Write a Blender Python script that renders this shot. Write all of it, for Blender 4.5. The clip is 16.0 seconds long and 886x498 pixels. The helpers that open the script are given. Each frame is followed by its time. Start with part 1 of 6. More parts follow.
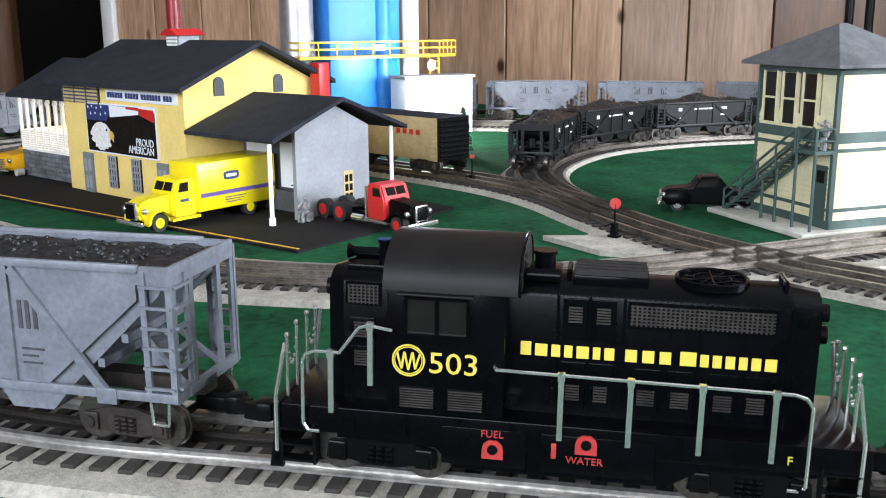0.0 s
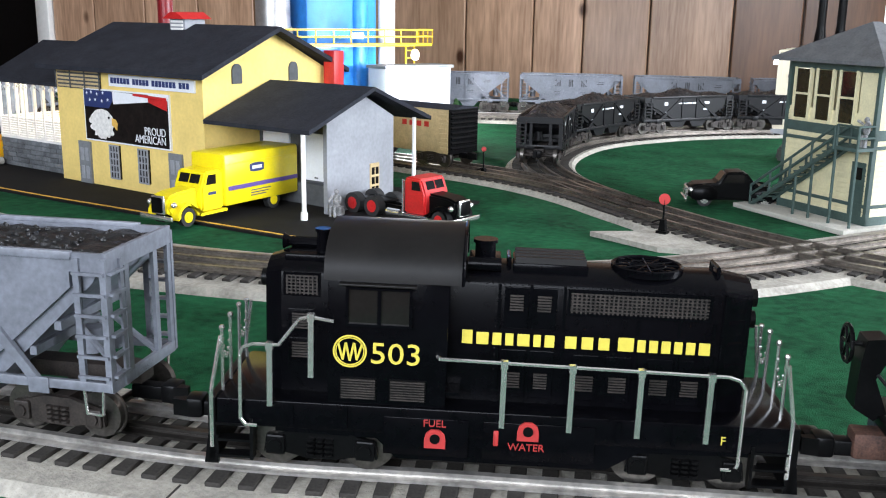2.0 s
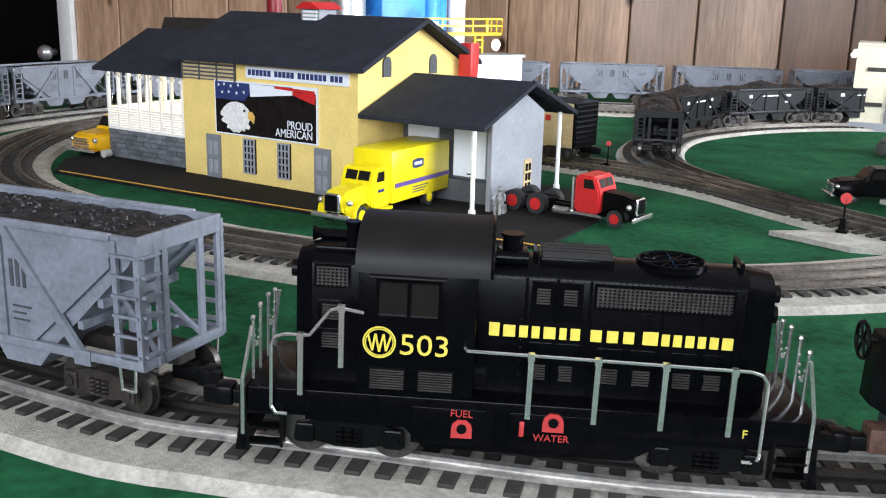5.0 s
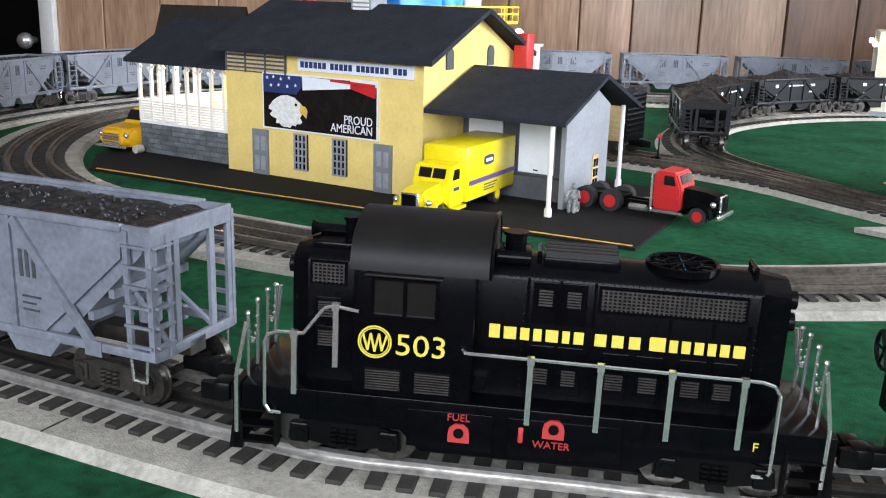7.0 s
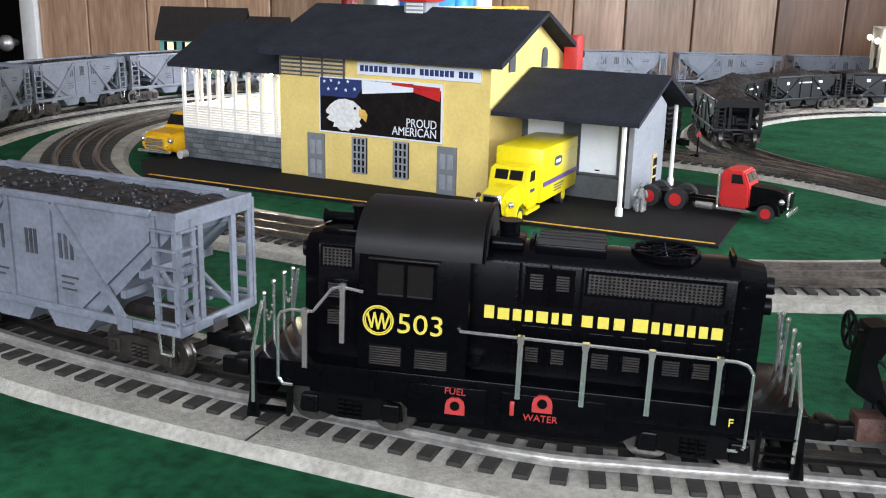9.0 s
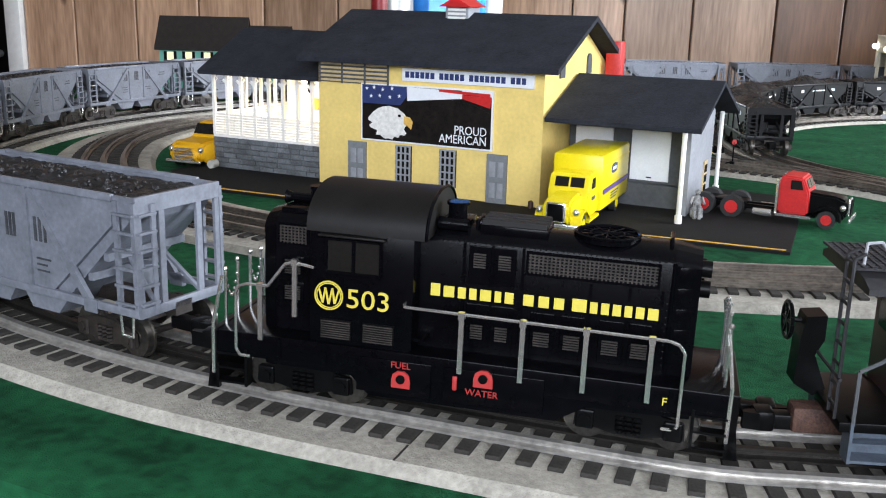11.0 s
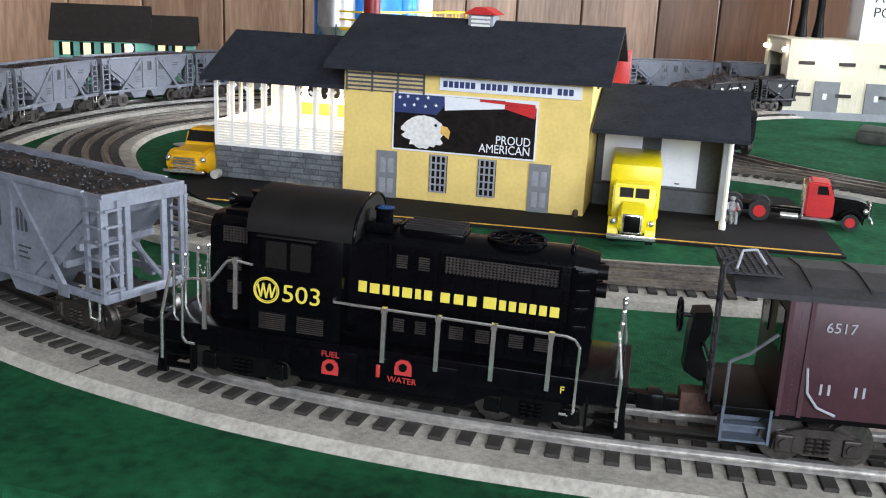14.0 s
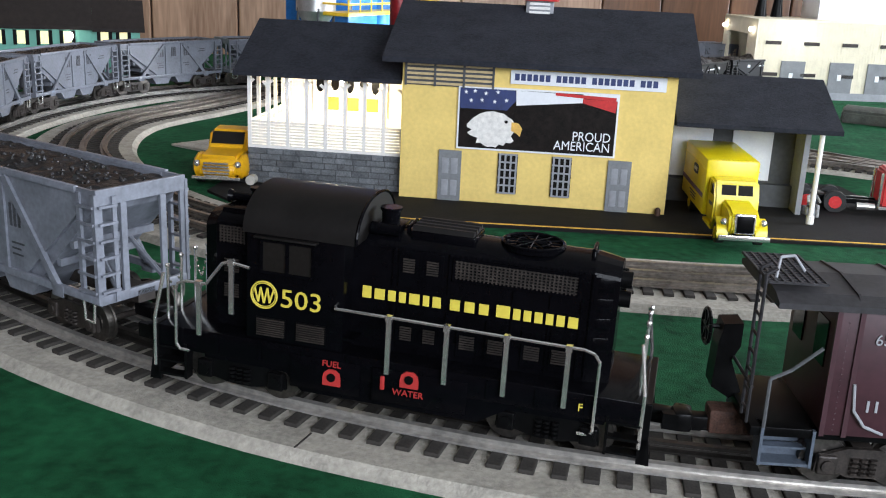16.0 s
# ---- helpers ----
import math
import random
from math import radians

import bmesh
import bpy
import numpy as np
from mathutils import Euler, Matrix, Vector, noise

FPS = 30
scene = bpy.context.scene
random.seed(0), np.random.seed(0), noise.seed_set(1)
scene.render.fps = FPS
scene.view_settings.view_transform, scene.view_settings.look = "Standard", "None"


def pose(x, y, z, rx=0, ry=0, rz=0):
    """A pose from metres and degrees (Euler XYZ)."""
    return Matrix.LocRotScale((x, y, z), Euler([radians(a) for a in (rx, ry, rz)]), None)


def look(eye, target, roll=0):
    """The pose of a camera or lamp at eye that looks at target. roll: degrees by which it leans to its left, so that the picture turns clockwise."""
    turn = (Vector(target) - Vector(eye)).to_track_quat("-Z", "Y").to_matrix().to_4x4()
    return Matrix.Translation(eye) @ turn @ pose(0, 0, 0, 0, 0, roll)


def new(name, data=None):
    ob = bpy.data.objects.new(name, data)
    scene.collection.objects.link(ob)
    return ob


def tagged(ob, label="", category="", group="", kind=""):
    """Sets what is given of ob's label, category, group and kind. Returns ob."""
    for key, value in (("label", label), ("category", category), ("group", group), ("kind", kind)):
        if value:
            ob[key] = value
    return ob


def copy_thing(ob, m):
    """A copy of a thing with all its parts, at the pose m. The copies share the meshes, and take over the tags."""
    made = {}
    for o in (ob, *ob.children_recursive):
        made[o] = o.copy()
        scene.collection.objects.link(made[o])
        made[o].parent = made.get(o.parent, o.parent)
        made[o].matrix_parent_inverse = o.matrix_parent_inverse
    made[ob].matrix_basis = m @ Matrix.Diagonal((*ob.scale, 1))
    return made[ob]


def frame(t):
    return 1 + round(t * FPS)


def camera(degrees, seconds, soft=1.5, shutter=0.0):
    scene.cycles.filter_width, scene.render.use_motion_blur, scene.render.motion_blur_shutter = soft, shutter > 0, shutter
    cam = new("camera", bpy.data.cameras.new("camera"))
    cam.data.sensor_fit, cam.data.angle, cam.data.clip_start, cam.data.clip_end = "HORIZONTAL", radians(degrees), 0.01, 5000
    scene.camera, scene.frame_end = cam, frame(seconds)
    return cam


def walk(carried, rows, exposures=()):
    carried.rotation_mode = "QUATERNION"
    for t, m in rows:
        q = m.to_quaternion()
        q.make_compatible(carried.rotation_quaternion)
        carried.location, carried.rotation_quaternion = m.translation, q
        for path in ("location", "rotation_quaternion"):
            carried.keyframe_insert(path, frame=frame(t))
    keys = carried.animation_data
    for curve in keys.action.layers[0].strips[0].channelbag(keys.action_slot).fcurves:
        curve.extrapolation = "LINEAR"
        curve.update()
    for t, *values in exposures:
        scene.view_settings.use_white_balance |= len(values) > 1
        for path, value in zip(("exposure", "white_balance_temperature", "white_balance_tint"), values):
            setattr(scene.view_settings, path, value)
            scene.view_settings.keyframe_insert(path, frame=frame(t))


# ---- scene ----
cam = camera(49.0, 16.0, soft=1.1)
PATH = [
    (0, (1.365, -0.727, 0.238), (0.089, 0.746, -0.213), -0.4),
    (0.5, (1.324, -0.736, 0.232), (0.066, 0.753, -0.218), -0.3),
    (1, (1.28, -0.758, 0.238), (0.069, 0.765, -0.223), -0.2),
    (1.5, (1.248, -0.777, 0.242), (0.083, 0.78, -0.226), 0.3),
    (2, (1.227, -0.797, 0.237), (0.101, 0.787, -0.233), 0.9),
    (2.5, (1.197, -0.813, 0.24), (0.083, 0.778, -0.235), 1.2),
    (3, (1.162, -0.833, 0.247), (0.037, 0.75, -0.23), 1.1),
    (3.5, (1.131, -0.854, 0.244), (0.015, 0.735, -0.237), 1.2),
    (4, (1.093, -0.877, 0.242), (-0.006, 0.722, -0.244), 1.3),
    (6.5, (0.922, -0.932, 0.243), (-0.083, 0.718, -0.275), 1.6),
    (7, (0.889, -0.94, 0.243), (-0.096, 0.72, -0.28), 1.6),
    (7.5, (0.864, -0.953, 0.244), (-0.099, 0.719, -0.284), 1.6),
    (8, (0.848, -0.967, 0.245), (-0.109, 0.707, -0.284), 1.5),
    (8.5, (0.812, -0.992, 0.247), (-0.115, 0.699, -0.284), 1.4),
    (9, (0.779, -1.014, 0.247), (-0.123, 0.692, -0.279), 1.3),
    (11.5, (0.638, -1.045, 0.234), (-0.156, 0.724, -0.258), 1.3),
    (12, (0.587, -1.059, 0.243), (-0.113, 0.748, -0.25), 1.6),
    (12.5, (0.551, -1.078, 0.25), (-0.073, 0.757, -0.243), 2.0),
    (13, (0.512, -1.104, 0.263), (-0.058, 0.746, -0.239), 2.3),
    (13.5, (0.474, -1.109, 0.264), (-0.048, 0.752, -0.25), 2.5),
    (14, (0.412, -1.124, 0.26), (-0.053, 0.748, -0.266), 2.7),
    (14.5, (0.348, -1.124, 0.267), (-0.064, 0.757, -0.272), 2.7),
    (15, (0.285, -1.112, 0.264), (-0.064, 0.779, -0.286), 2.7),
    (15.5, (0.233, -1.096, 0.266), (-0.055, 0.802, -0.294), 2.5),
    (16, (0.171, -1.077, 0.259), (-0.037, 0.833, -0.3), 2.6),
]
walk(cam, [(t, look(eye, target, roll)) for t, eye, target, roll in PATH])

# ---- daylight from the room's windows, seen only as openings ----
EXPO = 0.0
scene.view_settings.exposure = EXPO
world = bpy.data.worlds.new("daylight")
scene.world = world
world.use_nodes = True
sky = world.node_tree.nodes.new("ShaderNodeTexSky")
sky.sky_type, sky.sun_disc, sky.sun_elevation, sky.sun_rotation = "NISHITA", False, radians(35), radians(150)
world.node_tree.links.new(sky.outputs[0], world.node_tree.nodes["Background"].inputs[0])
world.node_tree.nodes["Background"].inputs[1].default_value = 0.1


def area_lamp(name, m, sx, sy, watts, color):
    d = bpy.data.lights.new(name, "AREA")
    d.shape, d.size, d.size_y, d.energy, d.color = "RECTANGLE", sx, sy, watts, color
    ob = new(name, d)
    ob.matrix_world = m
    return ob


def bulb(name, place, watts, color, r=0.004):
    d = bpy.data.lights.new(name, "POINT")
    d.energy, d.color, d.shadow_soft_size = watts, color, r
    ob = new(name, d)
    ob.location = place
    return ob


area_lamp("window_light_front", look((1.55, -2.72, 0.95), (0.6, 0, 0)), 2.3, 1.2, 120, (0.81, 0.88, 1))
area_lamp("window_light_side", look((3.12, 1.0, 0.75), (0.6, 0.9, 0)), 1.9, 1.0, 190, (0.83, 0.89, 1))
bulb("porch_bulb", (-0.09, 0.10, 0.112), 1.0, (1, 0.86, 0.62))
# added fill for the sun patch around the silo; no lamp stands there
bulb("sun_patch_fill", (0.015, 0.80, 0.135), 4.6, (0.95, 0.98, 1), 0.015)
bulb("warehouse_bulb", (0.70, 1.19, 0.150), 0.12, (1, 0.95, 0.85))
bulb("warehouse_bulb", (0.95, 1.22, 0.30), 0.3, (1, 0.95, 0.85))

# ---- materials ----


def mat(name, color, rough=0.5, metal=0.0, vary=0.12, scale=60.0, bump=0.0, bscale=None, emit=0.0, spec=0.5, stretch=None, dark=None, island=False):
    m = bpy.data.materials.new(name)
    m.use_nodes = True
    n, k = m.node_tree.nodes, m.node_tree.links
    b = n["Principled BSDF"]
    b.inputs["Roughness"].default_value, b.inputs["Metallic"].default_value = rough, metal
    b.inputs["Specular IOR Level"].default_value = spec
    co = n.new("ShaderNodeTexCoord")
    src = co.outputs["Object"]
    if stretch:
        mp = n.new("ShaderNodeMapping")
        mp.inputs["Scale"].default_value = stretch
        k.new(src, mp.inputs[0])
        src = mp.outputs[0]
    t1, t2 = n.new("ShaderNodeTexNoise"), n.new("ShaderNodeTexNoise")
    t1.inputs["Scale"].default_value, t2.inputs["Scale"].default_value = scale, scale * 7
    t1.inputs["Detail"].default_value = 5
    for t in (t1, t2):
        k.new(src, t.inputs["Vector"])
    mix = n.new("ShaderNodeMath")
    mix.operation = "MULTIPLY_ADD"
    mix.inputs[1].default_value = 0.45
    k.new(t2.outputs["Fac"], mix.inputs[0])
    half = n.new("ShaderNodeMath")
    half.operation = "MULTIPLY"
    half.inputs[1].default_value = 0.55
    k.new(t1.outputs["Fac"], half.inputs[0])
    k.new(half.outputs[0], mix.inputs[2])
    ramp = n.new("ShaderNodeValToRGB")
    lo = dark or tuple(c * (1 - 2.2 * vary) for c in color)
    hi = tuple(min(1, c * (1 + 1.6 * vary)) for c in color)
    ramp.color_ramp.elements[0].position, ramp.color_ramp.elements[1].position = 0.33, 0.68
    ramp.color_ramp.elements[0].color, ramp.color_ramp.elements[1].color = (*[max(0, c) for c in lo], 1), (*hi, 1)
    k.new(mix.outputs[0], ramp.inputs[0])
    out = ramp.outputs[0]
    if island:
        info, hs, mr = n.new("ShaderNodeObjectInfo"), n.new("ShaderNodeHueSaturation"), n.new("ShaderNodeMapRange")
        mr.inputs["To Min"].default_value, mr.inputs["To Max"].default_value = 0.72, 1.22
        k.new(info.outputs["Random"], mr.inputs[0])
        k.new(mr.outputs[0], hs.inputs["Value"])
        k.new(out, hs.inputs["Color"])
        out = hs.outputs[0]
    k.new(out, b.inputs["Base Color"])
    if bump:
        t3, bp = n.new("ShaderNodeTexNoise"), n.new("ShaderNodeBump")
        t3.inputs["Scale"].default_value = bscale or scale * 5
        t3.inputs["Detail"].default_value = 4
        bp.inputs["Strength"].default_value, bp.inputs["Distance"].default_value = bump, 0.002
        k.new(src, t3.inputs["Vector"])
        k.new(t3.outputs["Fac"], bp.inputs["Height"])
        k.new(bp.outputs[0], b.inputs["Normal"])
    if emit:
        k.new(out, b.inputs["Emission Color"])
        b.inputs["Emission Strength"].default_value = emit
    return m


def wood(name, color, dark):
    """Knotty pine: grain stretched along z, round dark knots, boards differing a little."""
    m = mat(name, color, 0.33, vary=0.15, scale=9, bump=0.15, bscale=30, stretch=(2.2, 2.2, 0.22), dark=dark, island=True)
    n, k = m.node_tree.nodes, m.node_tree.links
    b = n["Principled BSDF"]
    base = b.inputs["Base Color"].links[0].from_socket
    co, mp, vo, rp, mx = n.new("ShaderNodeTexCoord"), n.new("ShaderNodeMapping"), n.new("ShaderNodeTexVoronoi"), n.new("ShaderNodeValToRGB"), n.new("ShaderNodeMix")
    mp.inputs["Scale"].default_value = (6, 6, 3.4)
    vo.inputs["Scale"].default_value, vo.inputs["Randomness"].default_value = 1.0, 1.0
    rp.color_ramp.elements[0].position, rp.color_ramp.elements[1].position = 0.045, 0.105
    rp.color_ramp.elements[0].color, rp.color_ramp.elements[1].color = (1, 1, 1, 1), (0, 0, 0, 1)
    mx.data_type = "RGBA"
    mx.inputs["B"].default_value = (0.055, 0.02, 0.008, 1)
    k.new(co.outputs["Object"], mp.inputs[0])
    k.new(mp.outputs[0], vo.inputs["Vector"])
    k.new(vo.outputs["Distance"], rp.inputs[0])
    k.new(rp.outputs[0], mx.inputs["Factor"])
    k.new(base, mx.inputs["A"])
    k.new(mx.outputs["Result"], b.inputs["Base Color"])
    return m


M_FELT = mat("green_felt", (0.012, 0.085, 0.035), 0.95, vary=0.28, scale=14, bump=0.6, bscale=900, spec=0.1)
M_BED = mat("grey_roadbed", (0.40, 0.375, 0.325), 0.9, vary=0.16, scale=40, bump=0.5, bscale=700, spec=0.2)
M_TIE = mat("dark_tie", (0.03, 0.026, 0.022), 0.8, vary=0.3, scale=90)
M_RAIL = mat("nickel_rail", (0.50, 0.48, 0.45), 0.3, 0.7, vary=0.2, scale=30)
M_OLDRAIL = mat("brown_rail", (0.26, 0.23, 0.20), 0.4, 0.8, vary=0.25, scale=30)
M_MIDRAIL = mat("blackened_rail", (0.05, 0.045, 0.04), 0.4, 0.7, vary=0.2)
M_ROAD = mat("black_road_sheet", (0.011, 0.010, 0.010), 0.85, vary=0.2, scale=25, bump=0.2, bscale=500, spec=0.2)
M_LINE = mat("yellow_road_paint", (0.75, 0.42, 0.06), 0.7, vary=0.15, scale=120)
M_YWALL = mat("yellow_card_wall", (0.80, 0.60, 0.20), 0.8, vary=0.05, scale=30, bump=0.12, bscale=300, spec=0.2)
M_ROOF = mat("charcoal_roof", (0.024, 0.026, 0.034), 0.85, vary=0.18, scale=40, bump=0.3, bscale=500, spec=0.2)
M_GWALL = mat("grey_card_wall", (0.30, 0.31, 0.33), 0.75, vary=0.07, scale=30, spec=0.2)
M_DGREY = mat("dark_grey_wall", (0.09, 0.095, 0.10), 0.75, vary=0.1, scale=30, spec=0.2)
M_STONE = mat("grey_stone", (0.14, 0.15, 0.16), 0.85, vary=0.2, scale=80, bump=0.6, bscale=250, island=True)
M_WHITE = mat("white_paint", (0.82, 0.81, 0.78), 0.6, vary=0.04)
M_SIGN = mat("white_board", (0.78, 0.80, 0.83), 0.6, vary=0.03)
M_DOOR = mat("grey_door_paint", (0.19, 0.20, 0.21), 0.6, vary=0.08)
M_RED = mat("red_paint", (0.55, 0.02, 0.02), 0.4, vary=0.1)
M_DEEPRED = mat("deep_red_paint", (0.22, 0.012, 0.016), 0.35, vary=0.12)
M_REDMARK = mat("red_decal", (0.42, 0.03, 0.028), 0.5, vary=0.05)
M_YDECAL = mat("yellow_decal", (0.66, 0.54, 0.07), 0.5, vary=0.04)
M_LOCO = mat("black_loco_paint", (0.0022, 0.0022, 0.003), 0.2, vary=0.15, scale=25, spec=0.08)
M_LOCOROOF = mat("black_loco_roof", (0.007, 0.0062, 0.0058), 0.5, vary=0.15, scale=40, spec=0.2)
M_BLACK = mat("black_plastic", (0.0035, 0.0035, 0.0038), 0.32, vary=0.2, spec=0.1)
M_GREYCAR = mat("grey_hopper_paint", (0.160, 0.172, 0.202), 0.42, vary=0.14, scale=40)
M_BLACKCAR = mat("black_hopper_paint", (0.007, 0.007, 0.008), 0.4, vary=0.15, spec=0.25)
M_LETTER = mat("faded_black_stencil", (0.045, 0.048, 0.055), 0.6, vary=0.3, scale=150)
M_COAL = mat("coal", (0.012, 0.012, 0.013), 0.4, vary=0.5, scale=120, bump=0.8, bscale=300)
M_TRUCK = mat("truck_iron", (0.035, 0.028, 0.024), 0.55, 0.3, vary=0.3, scale=120)
M_WHEEL = mat("wheel_steel", (0.12, 0.11, 0.10), 0.35, 0.9, vary=0.2)
M_CHROME = mat("steel_wire", (0.80, 0.79, 0.76), 0.22, 0.88, vary=0.08)
M_CABOOSE = mat("oxide_caboose_paint", (0.050, 0.018, 0.024), 0.45, vary=0.12, scale=40)
M_CABROOF = mat("sooty_roof", (0.020, 0.019, 0.022), 0.6, vary=0.3, scale=50)
M_STEP = mat("blue_grey_step", (0.075, 0.095, 0.125), 0.5, vary=0.15, scale=80)
M_RUST = mat("rusty_iron", (0.075, 0.035, 0.024), 0.7, 0.1, vary=0.35, scale=120, bump=0.3)
M_YTRUCK = mat("yellow_truck_paint", (0.85, 0.68, 0.01), 0.3, vary=0.04)
M_OTRUCK = mat("orange_truck_paint", (0.80, 0.42, 0.01), 0.3, vary=0.05)
M_TYRE = mat("tyre_rubber", (0.02, 0.02, 0.02), 0.8, vary=0.2)
M_GLASS = mat("dark_window", (0.012, 0.011, 0.010), 0.08, vary=0.1, spec=0.3)
M_PURPLE = mat("purple_stripe", (0.12, 0.07, 0.28), 0.5, vary=0.05)
M_BLUE = mat("blue_silo_paint", (0.02, 0.20, 0.62), 0.4, vary=0.08)
M_SILVER = mat("silver_tank", (0.6, 0.6, 0.6), 0.35, 0.8, vary=0.1)
M_YRAIL = mat("yellow_rail_paint", (0.85, 0.55, 0.03), 0.4, vary=0.06)
M_CREAM = mat("cream_siding", (0.72, 0.66, 0.42), 0.65, vary=0.06)
M_TGREEN = mat("dark_green_trim", (0.05, 0.085, 0.075), 0.6, vary=0.12)
M_TROOF = mat("grey_tower_roof", (0.12, 0.125, 0.13), 0.75, vary=0.15)
M_BASE = mat("concrete_base", (0.5, 0.48, 0.42), 0.85, vary=0.08)
M_TAN = mat("tan_boxcar_paint", (0.55, 0.42, 0.22), 0.5, vary=0.1)
M_WARE = mat("cream_warehouse", (0.78, 0.72, 0.56), 0.6, vary=0.05)
M_MINT = mat("mint_siding", (0.18, 0.50, 0.40), 0.6, vary=0.06)
M_DARKROOF = mat("brown_black_roof", (0.022, 0.016, 0.014), 0.8, vary=0.2)
M_LIT = mat("lit_pane", (1.0, 0.80, 0.45), 0.5, vary=0.1, emit=0.9)
M_LAMPON = mat("lit_bulb", (1.0, 0.93, 0.8), 0.5, vary=0.01, emit=14)
M_NAVY = mat("flag_blue", (0.022, 0.038, 0.14), 0.5, vary=0.1)
M_EAGLE = mat("eagle_brown", (0.010, 0.007, 0.006), 0.6, vary=0.4, scale=160, spec=0.15)
M_FEATHER = mat("white_feather", (0.78, 0.76, 0.72), 0.5, vary=0.12, scale=200)
M_BEAK = mat("beak_yellow", (0.75, 0.45, 0.10), 0.5, vary=0.1)
M_ORANGE = mat("orange_print", (0.85, 0.30, 0.05), 0.6, vary=0.1)
M_PINE = wood("knotty_pine", (0.48, 0.305, 0.20), (0.28, 0.16, 0.095))
M_PINE_DARK = wood("dark_stained_pine", (0.16, 0.075, 0.035), (0.09, 0.04, 0.018))
M_DARKWOOD = mat("dark_post_wood", (0.06, 0.03, 0.02), 0.5, vary=0.3, scale=10, stretch=(3, 3, 0.3))
M_PLASTER = mat("plain_plaster", (0.5, 0.48, 0.45), 0.9, vary=0.05, scale=3)
M_LEAF = mat("bush_leaf", (0.03, 0.09, 0.025), 0.7, vary=0.4, scale=200)
M_SKIN = mat("figure_paint", (0.3, 0.3, 0.3), 0.6, vary=0.4, scale=200)
M_STRAP = mat("olive_tarp", (0.10, 0.105, 0.09), 0.8, vary=0.2)

# ---- mesh helpers ----


def bm_new():
    return bmesh.new()


def box(bm, x0, x1, y0, y1, z0, z1, bevel=0.0, m=None):
    r = bmesh.ops.create_cube(bm, size=1)
    mm = Matrix.Translation(((x0 + x1) / 2, (y0 + y1) / 2, (z0 + z1) / 2)) @ Matrix.Diagonal((abs(x1 - x0), abs(y1 - y0), abs(z1 - z0), 1))
    bmesh.ops.transform(bm, matrix=(m @ mm) if m else mm, verts=r["verts"])
    if bevel:
        es = {e for v in r["verts"] for e in v.link_edges}
        bmesh.ops.bevel(bm, geom=list(es), offset=bevel, segments=2, affect="EDGES", profile=0.5)


def rod(bm, a, b, r, seg=8, r2=None):
    a, b = Vector(a), Vector(b)
    d = b - a
    m = Matrix.Translation((a + b) / 2) @ d.to_track_quat("Z", "Y").to_matrix().to_4x4()
    bmesh.ops.create_cone(bm, cap_ends=True, segments=seg, radius1=r, radius2=r if r2 is None else r2, depth=d.length, matrix=m)


def wire(bm, pts, r, seg=6):
    for a, b in zip(pts, pts[1:]):
        rod(bm, a, b, r, seg)


def prism(bm, prof, axis, a, b):
    """A profile of two coordinates, drawn out along an axis: 'x' takes (y, z), 'y' takes (x, z), 'z' takes (x, y)."""
    def at(p, w):
        return {"x": (w, p[0], p[1]), "y": (p[0], w, p[1]), "z": (p[0], p[1], w)}[axis]
    v0, v1 = [bm.verts.new(at(p, a)) for p in prof], [bm.verts.new(at(p, b)) for p in prof]
    n = len(prof)
    fs = [bm.faces.new(v0), bm.faces.new(v1)] + [bm.faces.new((v0[i], v0[(i + 1) % n], v1[(i + 1) % n], v1[i])) for i in range(n)]
    bmesh.ops.recalc_face_normals(bm, faces=fs)


def ball(bm, c, r, sx=1, sy=1, sz=1, u=10, v=7):
    bmesh.ops.create_uvsphere(bm, u_segments=u, v_segments=v, radius=r, matrix=Matrix.Translation(c) @ Matrix.Diagonal((sx, sy, sz, 1)))


def mesh_of(name, bm, material, smooth=False):
    me = bpy.data.meshes.new(name)
    bm.to_mesh(me)
    bm.free()
    me.materials.append(material)
    if smooth:
        for p in me.polygons:
            p.use_smooth = True
        me.set_sharp_from_angle(angle=radians(35))
    return me


def part(name, bm, material, parent, label="", smooth=True):
    ob = new(name, mesh_of(name, bm, material, smooth))
    ob.parent = parent
    if label:
        ob["label"] = label
    return ob


def thing(name, m, label, category, group=""):
    ob = new(name)
    ob.empty_display_size = 0.01
    ob.matrix_world = m
    return tagged(ob, label, category, group)


def solo(name, bm, material, label="", category="", kind="", m=None, smooth=True, group=""):
    ob = new(name, mesh_of(name, bm, material, smooth))
    if m:
        ob.matrix_world = m
    return tagged(ob, label, category, group, kind)


def lettering(name, text, size, m, material, parent, depth=0.0003, align="LEFT", wide=1.0):
    c = bpy.data.curves.new(name, "FONT")
    c.body, c.size, c.extrude, c.align_x, c.resolution_u = text, size, depth, align, 3
    o = bpy.data.objects.new(name, c)
    scene.collection.objects.link(o)
    me = bpy.data.meshes.new_from_object(o.evaluated_get(bpy.context.evaluated_depsgraph_get()))
    bpy.data.objects.remove(o)
    me.materials.clear()
    me.materials.append(material)
    ob = new(name, me)
    ob.parent = parent
    ob.matrix_basis = m @ Matrix.Diagonal((wide, 1, 1, 1))
    return ob


